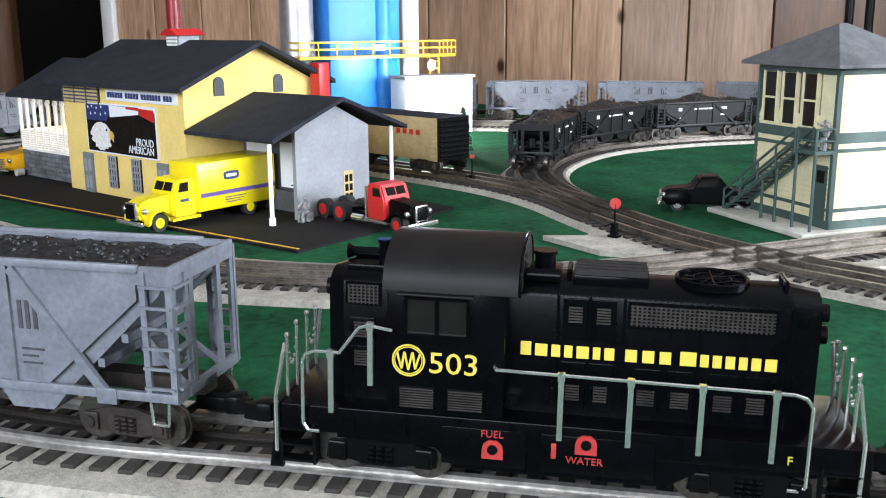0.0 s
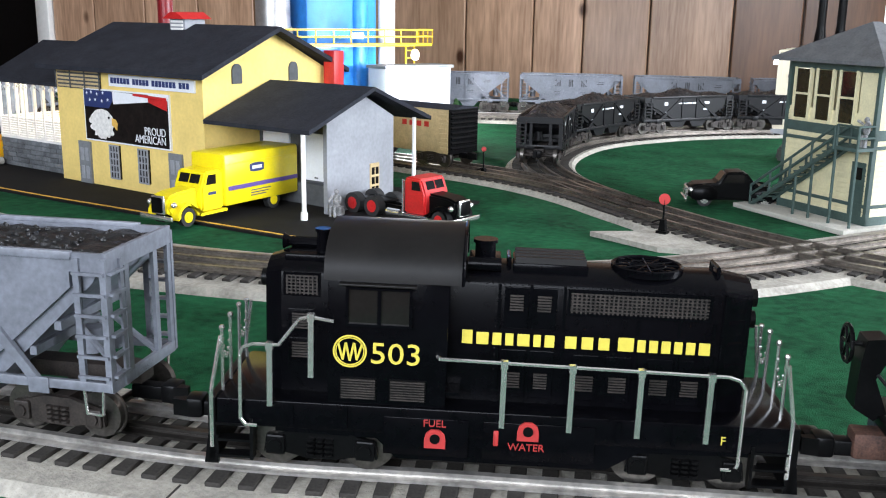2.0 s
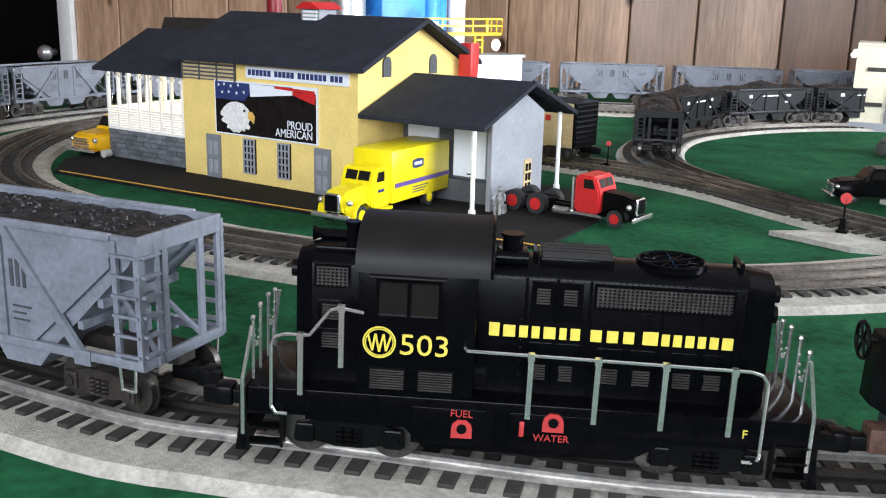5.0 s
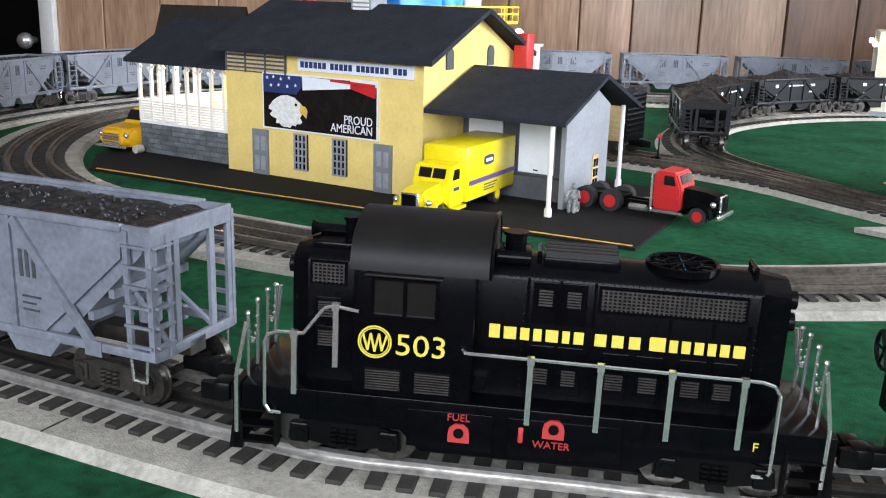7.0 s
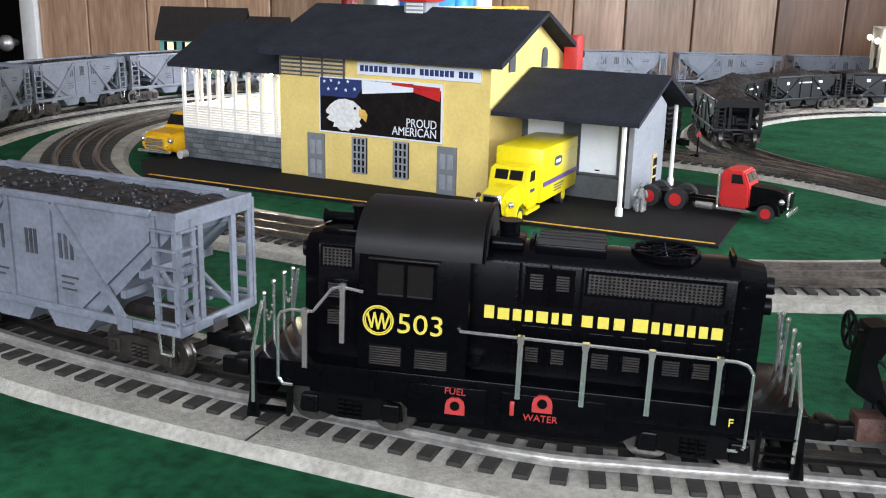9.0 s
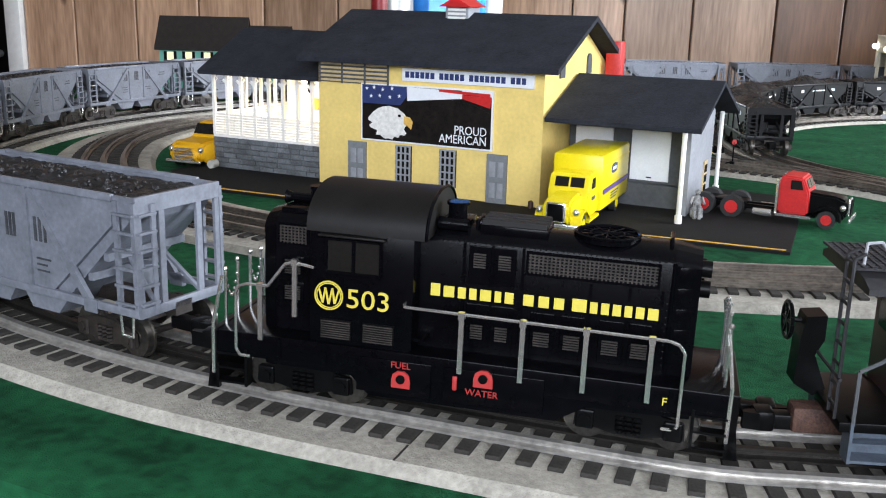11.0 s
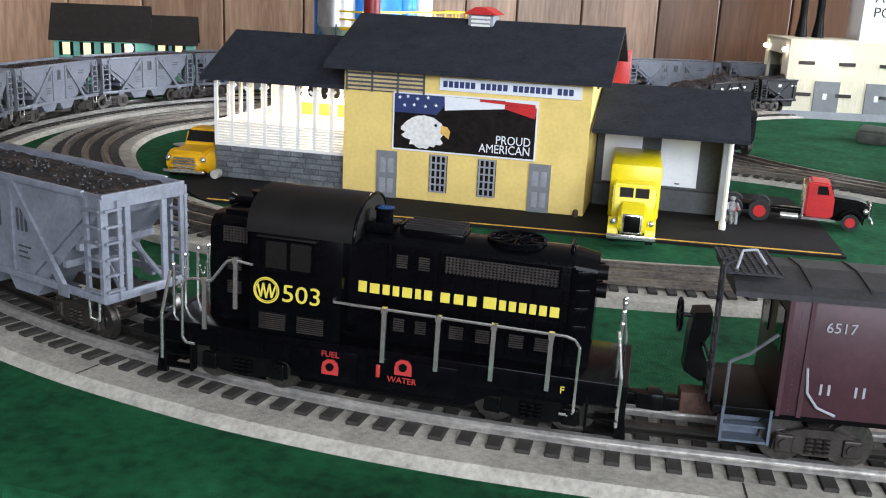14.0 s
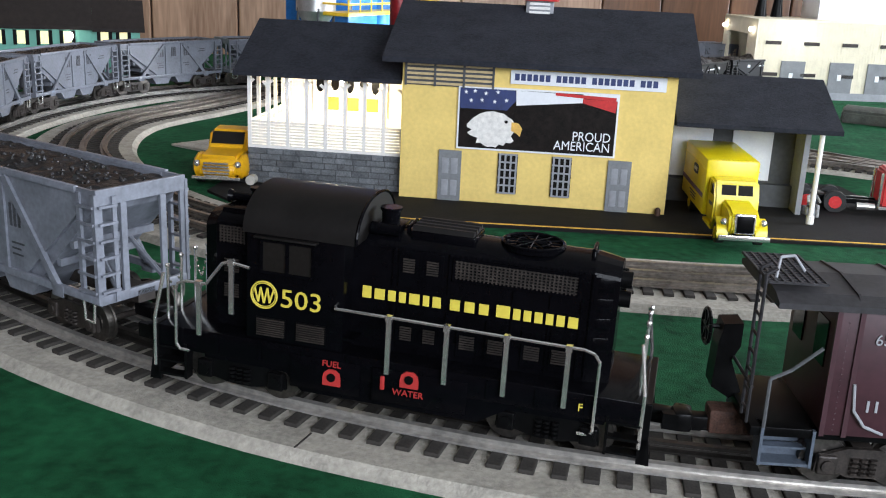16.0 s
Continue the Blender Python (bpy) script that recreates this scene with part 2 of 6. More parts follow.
def curve_points(ctrl, step=0.01):
    """Catmull-Rom through the control points, at even steps."""
    p = [Vector((*c, 0)) for c in ctrl]
    p = [p[0] * 2 - p[1]] + p + [p[-1] * 2 - p[-2]]
    fine = []
    for a, b, c, d in zip(p, p[1:], p[2:], p[3:]):
        for i in range(24):
            u = i / 24
            fine.append(0.5 * (2 * b + (c - a) * u + (2 * a - 5 * b + 4 * c - d) * u * u + (3 * b - a - 3 * c + d) * u ** 3))
    fine.append(p[-2])
    out, left = [fine[0]], step
    for a, b in zip(fine, fine[1:]):
        seg = (b - a).length
        pos = 0.0
        while seg - pos >= left:
            pos += left
            out.append(a.lerp(b, pos / seg))
            left = step
        left -= seg - pos
    return out


class Line:
    """A track's middle line, by distance along it."""

    def __init__(self, ctrl, step=0.005):
        self.step, self.p = step, curve_points(ctrl, step)
        self.length = step * (len(self.p) - 1)

    def at(self, s):
        i = max(0, min(len(self.p) - 2, int(s / self.step)))
        return self.p[i].lerp(self.p[i + 1], s / self.step - i)

    def tangent(self, s):
        return (self.at(s + 0.004) - self.at(s - 0.004)).normalized()

    def nearest(self, x, y):
        q = Vector((x, y, 0))
        i = min(range(1, len(self.p) - 1), key=lambda k: (self.p[k] - q).length)
        return i * self.step + (q - self.p[i]).dot(self.tangent(i * self.step))

    def car_at(self, s, half, z, side=0.0, turn=0.0):
        """A car that stands with its two trucks on the track; its +x end looks back along the track."""
        a, b = self.at(s + half), self.at(s - half)
        d = (b - a).normalized()
        c = (a + b) / 2 + Vector((d.y, -d.x, 0)) * side
        return pose(c.x, c.y, z, 0, 0, math.degrees(math.atan2(d.y, d.x)) + turn)


RAIL_Z = 0.014


def ribbon(bm, line, s0, s1, off0, off1, z0, z1, step=0.02):
    """A strip along a track between two side distances, with a top and two sloping sides."""
    n = max(2, int((s1 - s0) / step))
    rows = []
    for i in range(n + 1):
        s = s0 + (s1 - s0) * i / n
        c, t = line.at(s), line.tangent(s)
        nrm = Vector((-t.y, t.x, 0))
        slope = (z1 - z0) * 1.1 if z1 - z0 > 0.003 else 0
        rows.append([bm.verts.new((*(c + nrm * o).xy, z)) for o, z in ((off0 - slope, z0), (off0, z1), (off1, z1), (off1 + slope, z0))])
    fs = []
    for a, b in zip(rows, rows[1:]):
        for j in range(3):
            fs.append(bm.faces.new((a[j], a[j + 1], b[j + 1], b[j])))
    bmesh.ops.recalc_face_normals(bm, faces=fs)


def rail_bar(bm, line, s0, s1, off, z0, step=0.015):
    """A flanged rail swept along a track."""
    half = [(0.0048, z0), (0.0048, z0 + 0.0013), (0.0011, z0 + 0.0020), (0.0011, RAIL_Z - 0.0026), (0.0021, RAIL_Z - 0.0020), (0.0021, RAIL_Z)]
    sec = half + [(-u, z) for u, z in reversed(half)]
    n = max(2, int((s1 - s0) / step))
    rows = []
    for i in range(n + 1):
        s = s0 + (s1 - s0) * i / n
        c, t = line.at(s), line.tangent(s)
        nrm = Vector((-t.y, t.x, 0))
        rows.append([bm.verts.new((*(c + nrm * (off + u)).xy, z)) for u, z in sec])
    fs = []
    for p, q in zip(rows, rows[1:]):
        for j in range(len(sec)):
            k = (j + 1) % len(sec)
            fs.append(bm.faces.new((p[j], p[k], q[k], q[j])))
    fs += [bm.faces.new(rows[0]), bm.faces.new(rows[-1])]
    bmesh.ops.recalc_face_normals(bm, faces=fs)


TIE_MESH = None
GAUGE = 0.0262
LOOP_MID = -0.0115


def track(name, line, s0, s1, label, rail, bed=(-0.055, 0.055), spacing=0.0165, bed_z=0.006, mid=0.0):
    """Three rails with a foot flange on ties, set on a roadbed; mid shifts rails and ties to the side."""
    global TIE_MESH
    t = thing(name, pose(0, 0, 0), label, "track")
    bm = bm_new()
    ribbon(bm, line, s0, s1, bed[0], bed[1], 0.0, bed_z)
    part("roadbed", bm, M_BED, t, "pale grey textured roadbed")
    for o, mt, nm in ((mid - GAUGE, rail, "rail"), (mid + GAUGE, rail, "rail"), (mid, M_MIDRAIL if rail is M_RAIL else rail, "middle_rail")):
        bm = bm_new()
        rail_bar(bm, line, s0, s1, o, bed_z + 0.0024)
        part(nm, bm, mt, t)
    if TIE_MESH is None:
        bm = bm_new()
        box(bm, -0.0042, 0.0042, -0.045, 0.045, 0, 0.003, 0.0005)
        TIE_MESH = mesh_of("tie", bm, M_TIE)
    s = s0 + 0.005
    while s < s1:
        o = new("tie", TIE_MESH)
        o.parent = t
        d = line.tangent(s)
        c = line.at(s) + Vector((-d.y, d.x, 0)) * mid
        o.matrix_basis = pose(c.x, c.y, bed_z - 0.0005, 0, 0, math.degrees(math.atan2(d.y, d.x)))
        s += spacing
    return t

# ---- the room, the table and the tracks ----
WALL = pose(-0.218, 1.742, 0, 0, 0, 14)
LOOP = Line([(2.3, 0.325), (1.75, 0.015), (1.40, -0.181), (1.182, -0.299), (1.107, -0.340), (0.982, -0.407), (0.861, -0.473), (0.721, -0.526), (0.653, -0.552), (0.591, -0.571), (0.437, -0.587), (0.368, -0.592), (0.293, -0.594), (0.214, -0.590), (0.133, -0.579), (0.012, -0.549), (-0.13, -0.490), (-0.28, -0.396), (-0.43, -0.258), (-0.553, -0.074), (-0.632, 0.128), (-0.657, 0.335), (-0.638, 0.535), (-0.572, 0.715), (-0.44, 0.875), (-0.27, 1.02), (-0.05, 1.165), (0.25, 1.33), (0.60, 1.50), (1.0, 1.66), (1.6, 1.85), (2.2, 1.95)])
MID = Line([(1.6, 1.05), (1.22, 0.62), (1.07, 0.36), (0.985, 0.19), (0.90, 0.045), (0.80, -0.065), (0.66, -0.160), (0.50, -0.222), (0.36, -0.250), (0.25, -0.257), (0.10, -0.255), (-0.06, -0.225), (-0.20, -0.155), (-0.32, -0.050), (-0.425, 0.090), (-0.478, 0.22), (-0.494, 0.335), (-0.478, 0.43), (-0.448, 0.53), (-0.42, 0.65), (-0.385, 0.79), (-0.25, 0.93), (-0.02, 1.08), (0.2, 1.19), (0.5, 1.35), (1.0, 1.55), (1.7, 1.72)])
SIDING = Line([(1.75, 0.10), (1.30, 0.150), (1.10, 0.172), (0.985, 0.19), (0.865, 0.232), (0.75, 0.292), (0.646, 0.352), (0.54, 0.392), (0.40, 0.415), (0.15, 0.43), (-0.15, 0.43)])
BLACKLOOP = Line([(0.865, 0.232), (0.74, 0.298), (0.63, 0.37), (0.53, 0.455), (0.455, 0.555), (0.405, 0.685), (0.385, 0.83), (0.41, 0.965), (0.465, 1.10), (0.565, 1.235), (0.72, 1.345), (0.95, 1.43), (1.3, 1.52)])


def room():
    bm = bm_new()
    box(bm, -2.4, 2.6, 0.04, 0.10, -0.9, 1.7)
    w = solo("wall_north", bm, M_DARKWOOD, kind="structure", m=WALL)
    seams = [-1.84, -1.655, -1.437, -1.22, -1.0, -0.76, -0.524, -0.258, -0.046, 0.104, 0.294, 0.52, 0.70, 0.91, 1.10, 1.31, 1.50, 1.72, 1.93, 2.15, 2.36]
    for a, b in zip(seams, seams[1:]):
        bm = bm_new()
        box(bm, a + 0.002, b - 0.002, 0.012, 0.036, -0.3, 1.6, 0.004)
        part("plank", bm, M_PINE if a < 0.5 else M_PINE_DARK, w, smooth=False)
    bm = bm_new()
    box(bm, -1.90, -1.842, -0.01, 0.036, -0.9, 1.6, 0.006)
    part("door_casing", bm, M_WHITE, w, "white painted door casing")
    bm = bm_new()
    box(bm, -2.38, -1.905, 0.02, 0.036, -0.9, 1.15)
    d = solo("door_1", bm, M_BLACK, kind="structure", m=WALL)
    bm = bm_new()
    ball(bm, (-1.945, -0.03, 0.022), 0.028)
    rod(bm, (-1.945, 0.02, 0.022), (-1.945, -0.02, 0.022), 0.012)
    part("door_knob", bm, M_SILVER, d, "brass door knob")
    # other walls with window openings, floor and ceiling
    for nm, segs in (("wall_south", ((-2.7, 0.40, -2.86, -2.76, -0.9, 1.7), (2.70, 3.3, -2.86, -2.76, -0.9, 1.7), (0.40, 2.70, -2.86, -2.76, -0.9, 0.35), (0.40, 2.70, -2.86, -2.76, 1.55, 1.7))),
                     ("wall_east", ((3.15, 3.25, -2.8, 0.05, -0.9, 1.7), (3.15, 3.25, 1.95, 2.9, -0.9, 1.7), (3.15, 3.25, 0.05, 1.95, -0.9, 0.25), (3.15, 3.25, 0.05, 1.95, 1.25, 1.7))),
                     ("wall_west", ((-2.7, -2.6, -2.8, 2.0, -0.9, 1.7),))):
        bm = bm_new()
        for b in segs:
            box(bm, *b)
        solo(nm, bm, M_PINE_DARK, kind="structure")
    bm = bm_new()
    box(bm, -2.7, 3.3, -2.9, 2.9, 1.7, 1.78)
    solo("ceiling", bm, M_PLASTER, kind="structure")
    bm = bm_new()
    box(bm, -2.7, 3.3, -2.9, 2.9, -0.98, -0.9)
    solo("floor", bm, M_DARKWOOD, kind="structure")
    bm = bm_new()
    prism(bm, [(-1.35, -0.74), (2.4, -0.74), (2.4, 2.3), (-1.35, 1.4)], "z", -0.05, 0.0)
    solo("ground", bm, M_FELT, kind="structure", smooth=False)


room()
near = track("train_track", LOOP, 0.35, LOOP.length - 0.05, "nickel three-rail track on a grey roadbed, curving past the brewery", M_RAIL, bed=(-0.070, 0.054), mid=LOOP_MID)
for sx, sy in ((0.461, -0.625), (0.045, -0.615), (0.86, -0.50), (-0.30, -0.40)):
    q = LOOP.nearest(sx, sy)
    c, d = LOOP.at(q), LOOP.tangent(q)
    bm = bm_new()
    box(bm, -0.0006, 0.0006, 0.035, 0.054, 0.0058, 0.0063)
    j = part("roadbed_joint", bm, M_TIE, near, smooth=False)
    j.matrix_basis = pose(c.x, c.y, 0, 0, 0, math.degrees(math.atan2(d.y, d.x)))
track("train_track", MID, 0.05, MID.length - 0.05, "three-rail track on a grey roadbed beside the road", M_OLDRAIL, bed=(-0.062, 0.068), bed_z=0.0058)
track("train_track", SIDING, 0.02, SIDING.length - 0.02, "brown-railed siding behind the loading shed", M_OLDRAIL, bed=(-0.05, 0.05), bed_z=0.0054)
track("train_track", BLACKLOOP, 0.12, BLACKLOOP.length - 0.02, "curved track under the black hopper cars", M_OLDRAIL, bed=(-0.05, 0.05), bed_z=0.0050)

bm = bm_new()
prism(bm, [(-0.135, -0.112), (0.10, -0.102), (0.30, -0.087), (0.585, -0.064), (0.575, 0.09), (0.55, 0.235), (-0.21, 0.30), (-0.215, -0.035)], "z", 0.0, 0.003)
road = solo("road", bm, M_ROAD, kind="structure", smooth=False)
bm = bm_new()
prism(bm, [(-0.13, -0.1045), (0.10, -0.0945), (0.30, -0.0795), (0.58, -0.0565), (0.58, -0.0595), (0.30, -0.0825), (0.10, -0.0975), (-0.13, -0.1075)], "z", 0.003, 0.0036)
part("painted_line", bm, M_LINE, road, "yellow painted edge line", smooth=False)
bm = bm_new()
prism(bm, [(0.75, 0.155), (0.785, 0.185), (0.80, 0.235), (0.87, 0.225), (0.92, 0.16), (0.84, 0.13)], "z", 0.0, 0.0056)
solo("switch_pad", bm, M_BED, "grey roadbed pad beneath the switch stand", "roadbed", smooth=False)


def brewery():
    t = thing("brewery_building", pose(0, 0, 0.003), "yellow card brewery with charcoal roof, billboard and lit porch wing", "building")
    H, R = 0.157, 0.2105
    bm = bm_new()
    prism(bm, [(0, 0), (0.225, 0), (0.225, H), (0.1125, R), (0, H)], "x", 0.0, 0.30)
    part("wall", bm, M_YWALL, t, "pale yellow walls with gable end", False)
    bm = bm_new()
    for a, b in (((-0.019, H - 0.0035), (0.1125, R - 0.001)), ((0.244, H - 0.0035), (0.1125, R - 0.001))):
        prism(bm, [a, b, (b[0], b[1] + 0.006), (a[0], a[1] + 0.006)], "x", -0.02, 0.322)
    part("roof", bm, M_ROOF, t, "charcoal gabled roof", False)
    bm = bm_new()
    box(bm, 0.128, 0.160, 0.095, 0.130, 0.19, 0.222, 0.001)
    c = part("cupola", bm, M_GWALL, t, "grey louvred cupola")
    bm = bm_new()
    prism(bm, [(0.122, 0.222), (0.166, 0.222), (0.150, 0.231), (0.138, 0.231)], "y", 0.088, 0.137)
    part("cupola_roof", bm, M_RED, c, "red cupola roof", False)
    bm = bm_new()
    for i in range(5):
        box(bm, 0.132, 0.156, 0.0935, 0.095, 0.197 + i * 0.005, 0.2 + i * 0.005)
    part("louvre", bm, M_WHITE, c)
    bm = bm_new()
    box(bm, 0.305, 0.325, 0.21, 0.23, 0.10, 0.183, 0.001)
    part("chimney", bm, M_RED, t, "red brick chimney")
    # louvred attic opening and name board
    bm = bm_new()
    box(bm, 0.004, 0.100, -0.0015, 0.0, 0.1285, 0.1535)
    a = part("attic_opening", bm, M_DGREY, t)
    for i in range(5):
        bm = bm_new()
        box(bm, 0.004, 0.100, -0.0035, -0.0015, 0.130 + i * 0.005, 0.1325 + i * 0.005)
        part("slat", bm, M_TAN, a)
    for i in range(4):
        bm = bm_new()
        box(bm, 0.003 + i * 0.0323, 0.0055 + i * 0.0323, -0.0042, -0.0035, 0.128, 0.154)
        part("mullion", bm, M_DGREY, a)
    bm = bm_new()
    box(bm, 0.120, 0.288, -0.0025, 0.0, 0.1355, 0.1505)
    sg = part("name_board", bm, M_SIGN, t, "white name board with a navy border")
    bm = bm_new()
    x = 0.1245
    for wd in (6, 5, 7, 3):
        for i in range(wd):
            box(bm, x, x + 0.0051, -0.0031, -0.0025, 0.1395, 0.1468)
            x += 0.0067
        x += 0.005
    part("lettering", bm, M_NAVY, sg, "dark blue lettering", False)
    # billboard
    bm = bm_new()
    box(bm, 0.0635, 0.2395, -0.003, 0.0, 0.0605, 0.1305)
    bb = part("billboard", bm, M_SIGN, t, "billboard with an eagle before a flag")
    X0, X1, Z0, Z1 = 0.0655, 0.2375, 0.0625, 0.1285

    def flat(name, prof, material, y):
        b2 = bm_new()
        prism(b2, prof, "y", y, -0.003)
        return part(name, b2, material, bb, smooth=False)
    flat("print_ground", [(X0, Z0), (X1, Z0), (X1, Z1), (X0, Z1)], M_EAGLE, -0.0033)
    flat("flag_field", [(X0, 0.106), (0.118, 0.106), (0.128, 0.118), (0.126, Z1), (X0, Z1)], M_NAVY, -0.0036)
    flat("flag_stripe", [(0.128, 0.112), (0.20, 0.119), (0.20, Z1 - 0.001), (0.127, Z1)], M_SIGN, -0.0036)
    flat("flag_stripe", [(0.20, 0.119), (0.236, 0.110), (X1, Z1 - 0.006), (0.20, Z1 - 0.005)], M_RED, -0.0036)
    flat("flag_stripe", [(0.20, Z1 - 0.0045), (X1, Z1 - 0.0055), (X1, Z1), (0.20, Z1)], M_SIGN, -0.0036)
    flat("flag_stripe", [(0.17, 0.1255), (0.236, 0.1225), (0.236, 0.1265), (0.17, 0.1285)], M_RED, -0.0038)
    flat("eagle_body", [(0.118, 0.096), (0.128, 0.106), (0.15, 0.114), (0.18, 0.117), (0.215, 0.113), (0.236, 0.104), (0.236, 0.075), (0.118, 0.07)], M_EAGLE, -0.0039)
    rnd = random.Random(3)
    prof = []
    for i in range(40):
        a = 2 * math.pi * i / 40
        k = 1 + (rnd.uniform(-0.13, 0.2) if math.sin(a) < 0.35 else rnd.uniform(-0.03, 0.03))
        prof.append((0.103 + 0.026 * k * math.cos(a), 0.0855 + 0.0185 * k * math.sin(a)))
    flat("eagle_head", prof, M_FEATHER, -0.0042)
    flat("beak", [(0.124, 0.0935), (0.132, 0.0925), (0.136, 0.087), (0.134, 0.078), (0.1295, 0.0815), (0.124, 0.084)], M_BEAK, -0.0045)
    flat("eye", [(0.118 + 0.0022 * math.cos(i), 0.0935 + 0.0018 * math.sin(i)) for i in (0, 1, 2, 3, 4, 5)], M_BLACK, -0.0046)
    for sx, sz in ((0.072, 0.124), (0.082, 0.1255), (0.094, 0.1235), (0.107, 0.1255), (0.078, 0.115), (0.09, 0.116), (0.104, 0.115), (0.117, 0.117)):
        flat("star", [(sx + (0.0026 if i % 2 == 0 else 0.0011) * math.sin(i * math.pi / 5), sz + (0.0026 if i % 2 == 0 else 0.0011) * math.cos(i * math.pi / 5)) for i in range(10)], M_SIGN, -0.0038)
    for txt, zz in (("PROUD", 0.0775), ("AMERICAN", 0.0665)):
        lettering("lettering", txt, 0.0145, pose(0.2335, -0.0048, zz, 90, 0, 0), M_SIGN, bb, align="RIGHT", wide=0.86)
    # doors and windows of the street front
    for x in (0.0445, 0.2335):
        bm = bm_new()
        box(bm, x, x + 0.0255, -0.003, 0.0, 0.0, 0.0575)
        d = part("door", bm, M_DOOR, t, "grey panelled door")
        for zz, hh in ((0.006, 0.018), (0.031, 0.018)):
            for xx in (x + 0.004, x + 0.0142):
                b2 = bm_new()
                box(b2, xx, xx + 0.0075, -0.0036, -0.003, zz, zz + hh, 0.0004)
                part("panel", b2, M_GWALL, d)
    for x in (0.1125, 0.1725):
        bm = bm_new()
        box(bm, x - 0.001, x + 0.021, -0.0022, 0.0, 0.0125, 0.0575)
        wn = part("window", bm, M_GLASS, t, "small-paned window with grey frame")
        b2 = bm_new()
        for i in range(4):
            box(b2, x + i * 0.0061, x + 0.0021 + i * 0.0061, -0.0036, -0.0022, 0.0125, 0.0575)
        for i in range(6):
            box(b2, x - 0.0006, x + 0.0206, -0.0033, -0.0024, 0.012 + i * 0.0088, 0.0138 + i * 0.0088)
        part("window_frame", b2, M_GWALL, wn, smooth=False)
    for y in (0.055, 0.155):
        bm = bm_new()
        prof = [(y - 0.008, 0.145), (y + 0.008, 0.145), (y + 0.008, 0.162)] + [(y + 0.008 * math.cos(a), 0.162 + 0.008 * math.sin(a)) for a in (0.6, 1.2, 1.9, 2.5)] + [(y - 0.008, 0.162)]
        prism(bm, prof, "x", 0.30, 0.302)
        part("window", bm, M_DGREY, t, "arched gable window", False)
    # porch wing: stone base, white rails and posts, lit inside
    bm = bm_new()
    box(bm, -0.183, -0.001, 0.020, 0.20, 0.0, 0.042)
    base = part("stone_base", bm, M_DGREY, t, "grey stone base of the wing")
    rnd = random.Random(8)
    for row in range(6):
        x = -0.1835
        while x < -0.004:
            wd = min(rnd.uniform(0.014, 0.028), -0.0015 - x)
            bm = bm_new()
            box(bm, x, x + wd - 0.0008, 0.0185 + rnd.uniform(-0.0006, 0.0006), 0.021, row * 0.007 + 0.0004, row * 0.007 + 0.0066, 0.0006)
            part("stone", bm, M_STONE, base, smooth=False)
            x += wd
        y = 0.02
        while y < 0.19:
            wd = rnd.uniform(0.014, 0.028)
            bm = bm_new()
            box(bm, -0.1848, -0.182, y, y + wd - 0.0008, row * 0.007 + 0.0004, row * 0.007 + 0.0066, 0.0006)
            part("stone", bm, M_STONE, base, smooth=False)
            y += wd
    bm = bm_new()
    box(bm, -0.184, 0.0, 0.019, 0.20, 0.042, 0.046)
    box(bm, -0.1838, -0.0002, 0.197, 0.1998, 0.045, 0.125)
    part("porch_floor", bm, M_WHITE, t, "white porch floor and rear wall", False)
    for i in range(8):
        bm = bm_new()
        z = 0.047 + i * 0.0035
        box(bm, -0.184, -0.001, 0.019, 0.0212, z, z + 0.0026)
        box(bm, -0.184, -0.1818, 0.0215, 0.20, z, z + 0.0026)
        part("porch_board", bm, M_WHITE, t, smooth=False)
    for i in range(9):
        x = -0.184 + i * 0.0226
        bm = bm_new()
        box(bm, x, x + 0.0042, 0.0185, 0.0225, 0.046, 0.125)
        if i < 8:
            box(bm, x + 0.0042, x + 0.0105, 0.0195, 0.0215, 0.1135, 0.1165, m=Matrix.Translation((x, 0.02, 0.114)) @ Matrix.Rotation(radians(-40), 4, "Y") @ Matrix.Translation((-x, -0.02, -0.114)))
            box(bm, x + 0.0155, x + 0.0225, 0.0195, 0.0215, 0.1135, 0.1165, m=Matrix.Translation((x + 0.0226, 0.02, 0.114)) @ Matrix.Rotation(radians(40), 4, "Y") @ Matrix.Translation((-x - 0.0226, -0.02, -0.114)))
        part("porch_post", bm, M_WHITE, t, smooth=False)
    for i in range(1, 6):
        bm = bm_new()
        y = 0.0225 + i * 0.035
        box(bm, -0.184, -0.180, y - 0.004, y, 0.046, 0.125)
        part("porch_post", bm, M_WHITE, t, smooth=False)
    bm = bm_new()
    for a, b in (((0.006, 0.1265), (0.11, 0.180)), ((0.214, 0.1265), (0.11, 0.180))):
        prism(bm, [a, b, (b[0], b[1] + 0.005), (a[0], a[1] + 0.005)], "x", -0.197, -0.002)
    part("wing_roof", bm, M_ROOF, t, "charcoal wing roof", False)
    bm = bm_new()
    box(bm, -0.15, -0.05, 0.192, 0.195, 0.06, 0.115)
    pn = part("porch_sign", bm, M_SIGN, t, "lit sign on the porch wall")
    bm = bm_new()
    for x, z, wd, hh in ((-0.135, 0.066, 0.02, 0.017), (-0.108, 0.066, 0.02, 0.017), (-0.08, 0.066, 0.018, 0.017)):
        box(bm, x, x + wd, 0.1905, 0.192, z, z + hh)
    part("print", bm, M_ORANGE, pn, "orange print", False)
    bm = bm_new()
    for i, x in enumerate((-0.14, -0.12, -0.1, -0.082, -0.066)):
        bmesh.ops.create_cone(bm, cap_ends=True, segments=14, radius1=0.0085, radius2=0.0085, depth=0.0014, matrix=pose(x, 0.191, 0.1, 90, 0, 0) @ Matrix.Diagonal((0.62, 1.0 if i % 2 else 1.3, 1, 1)))
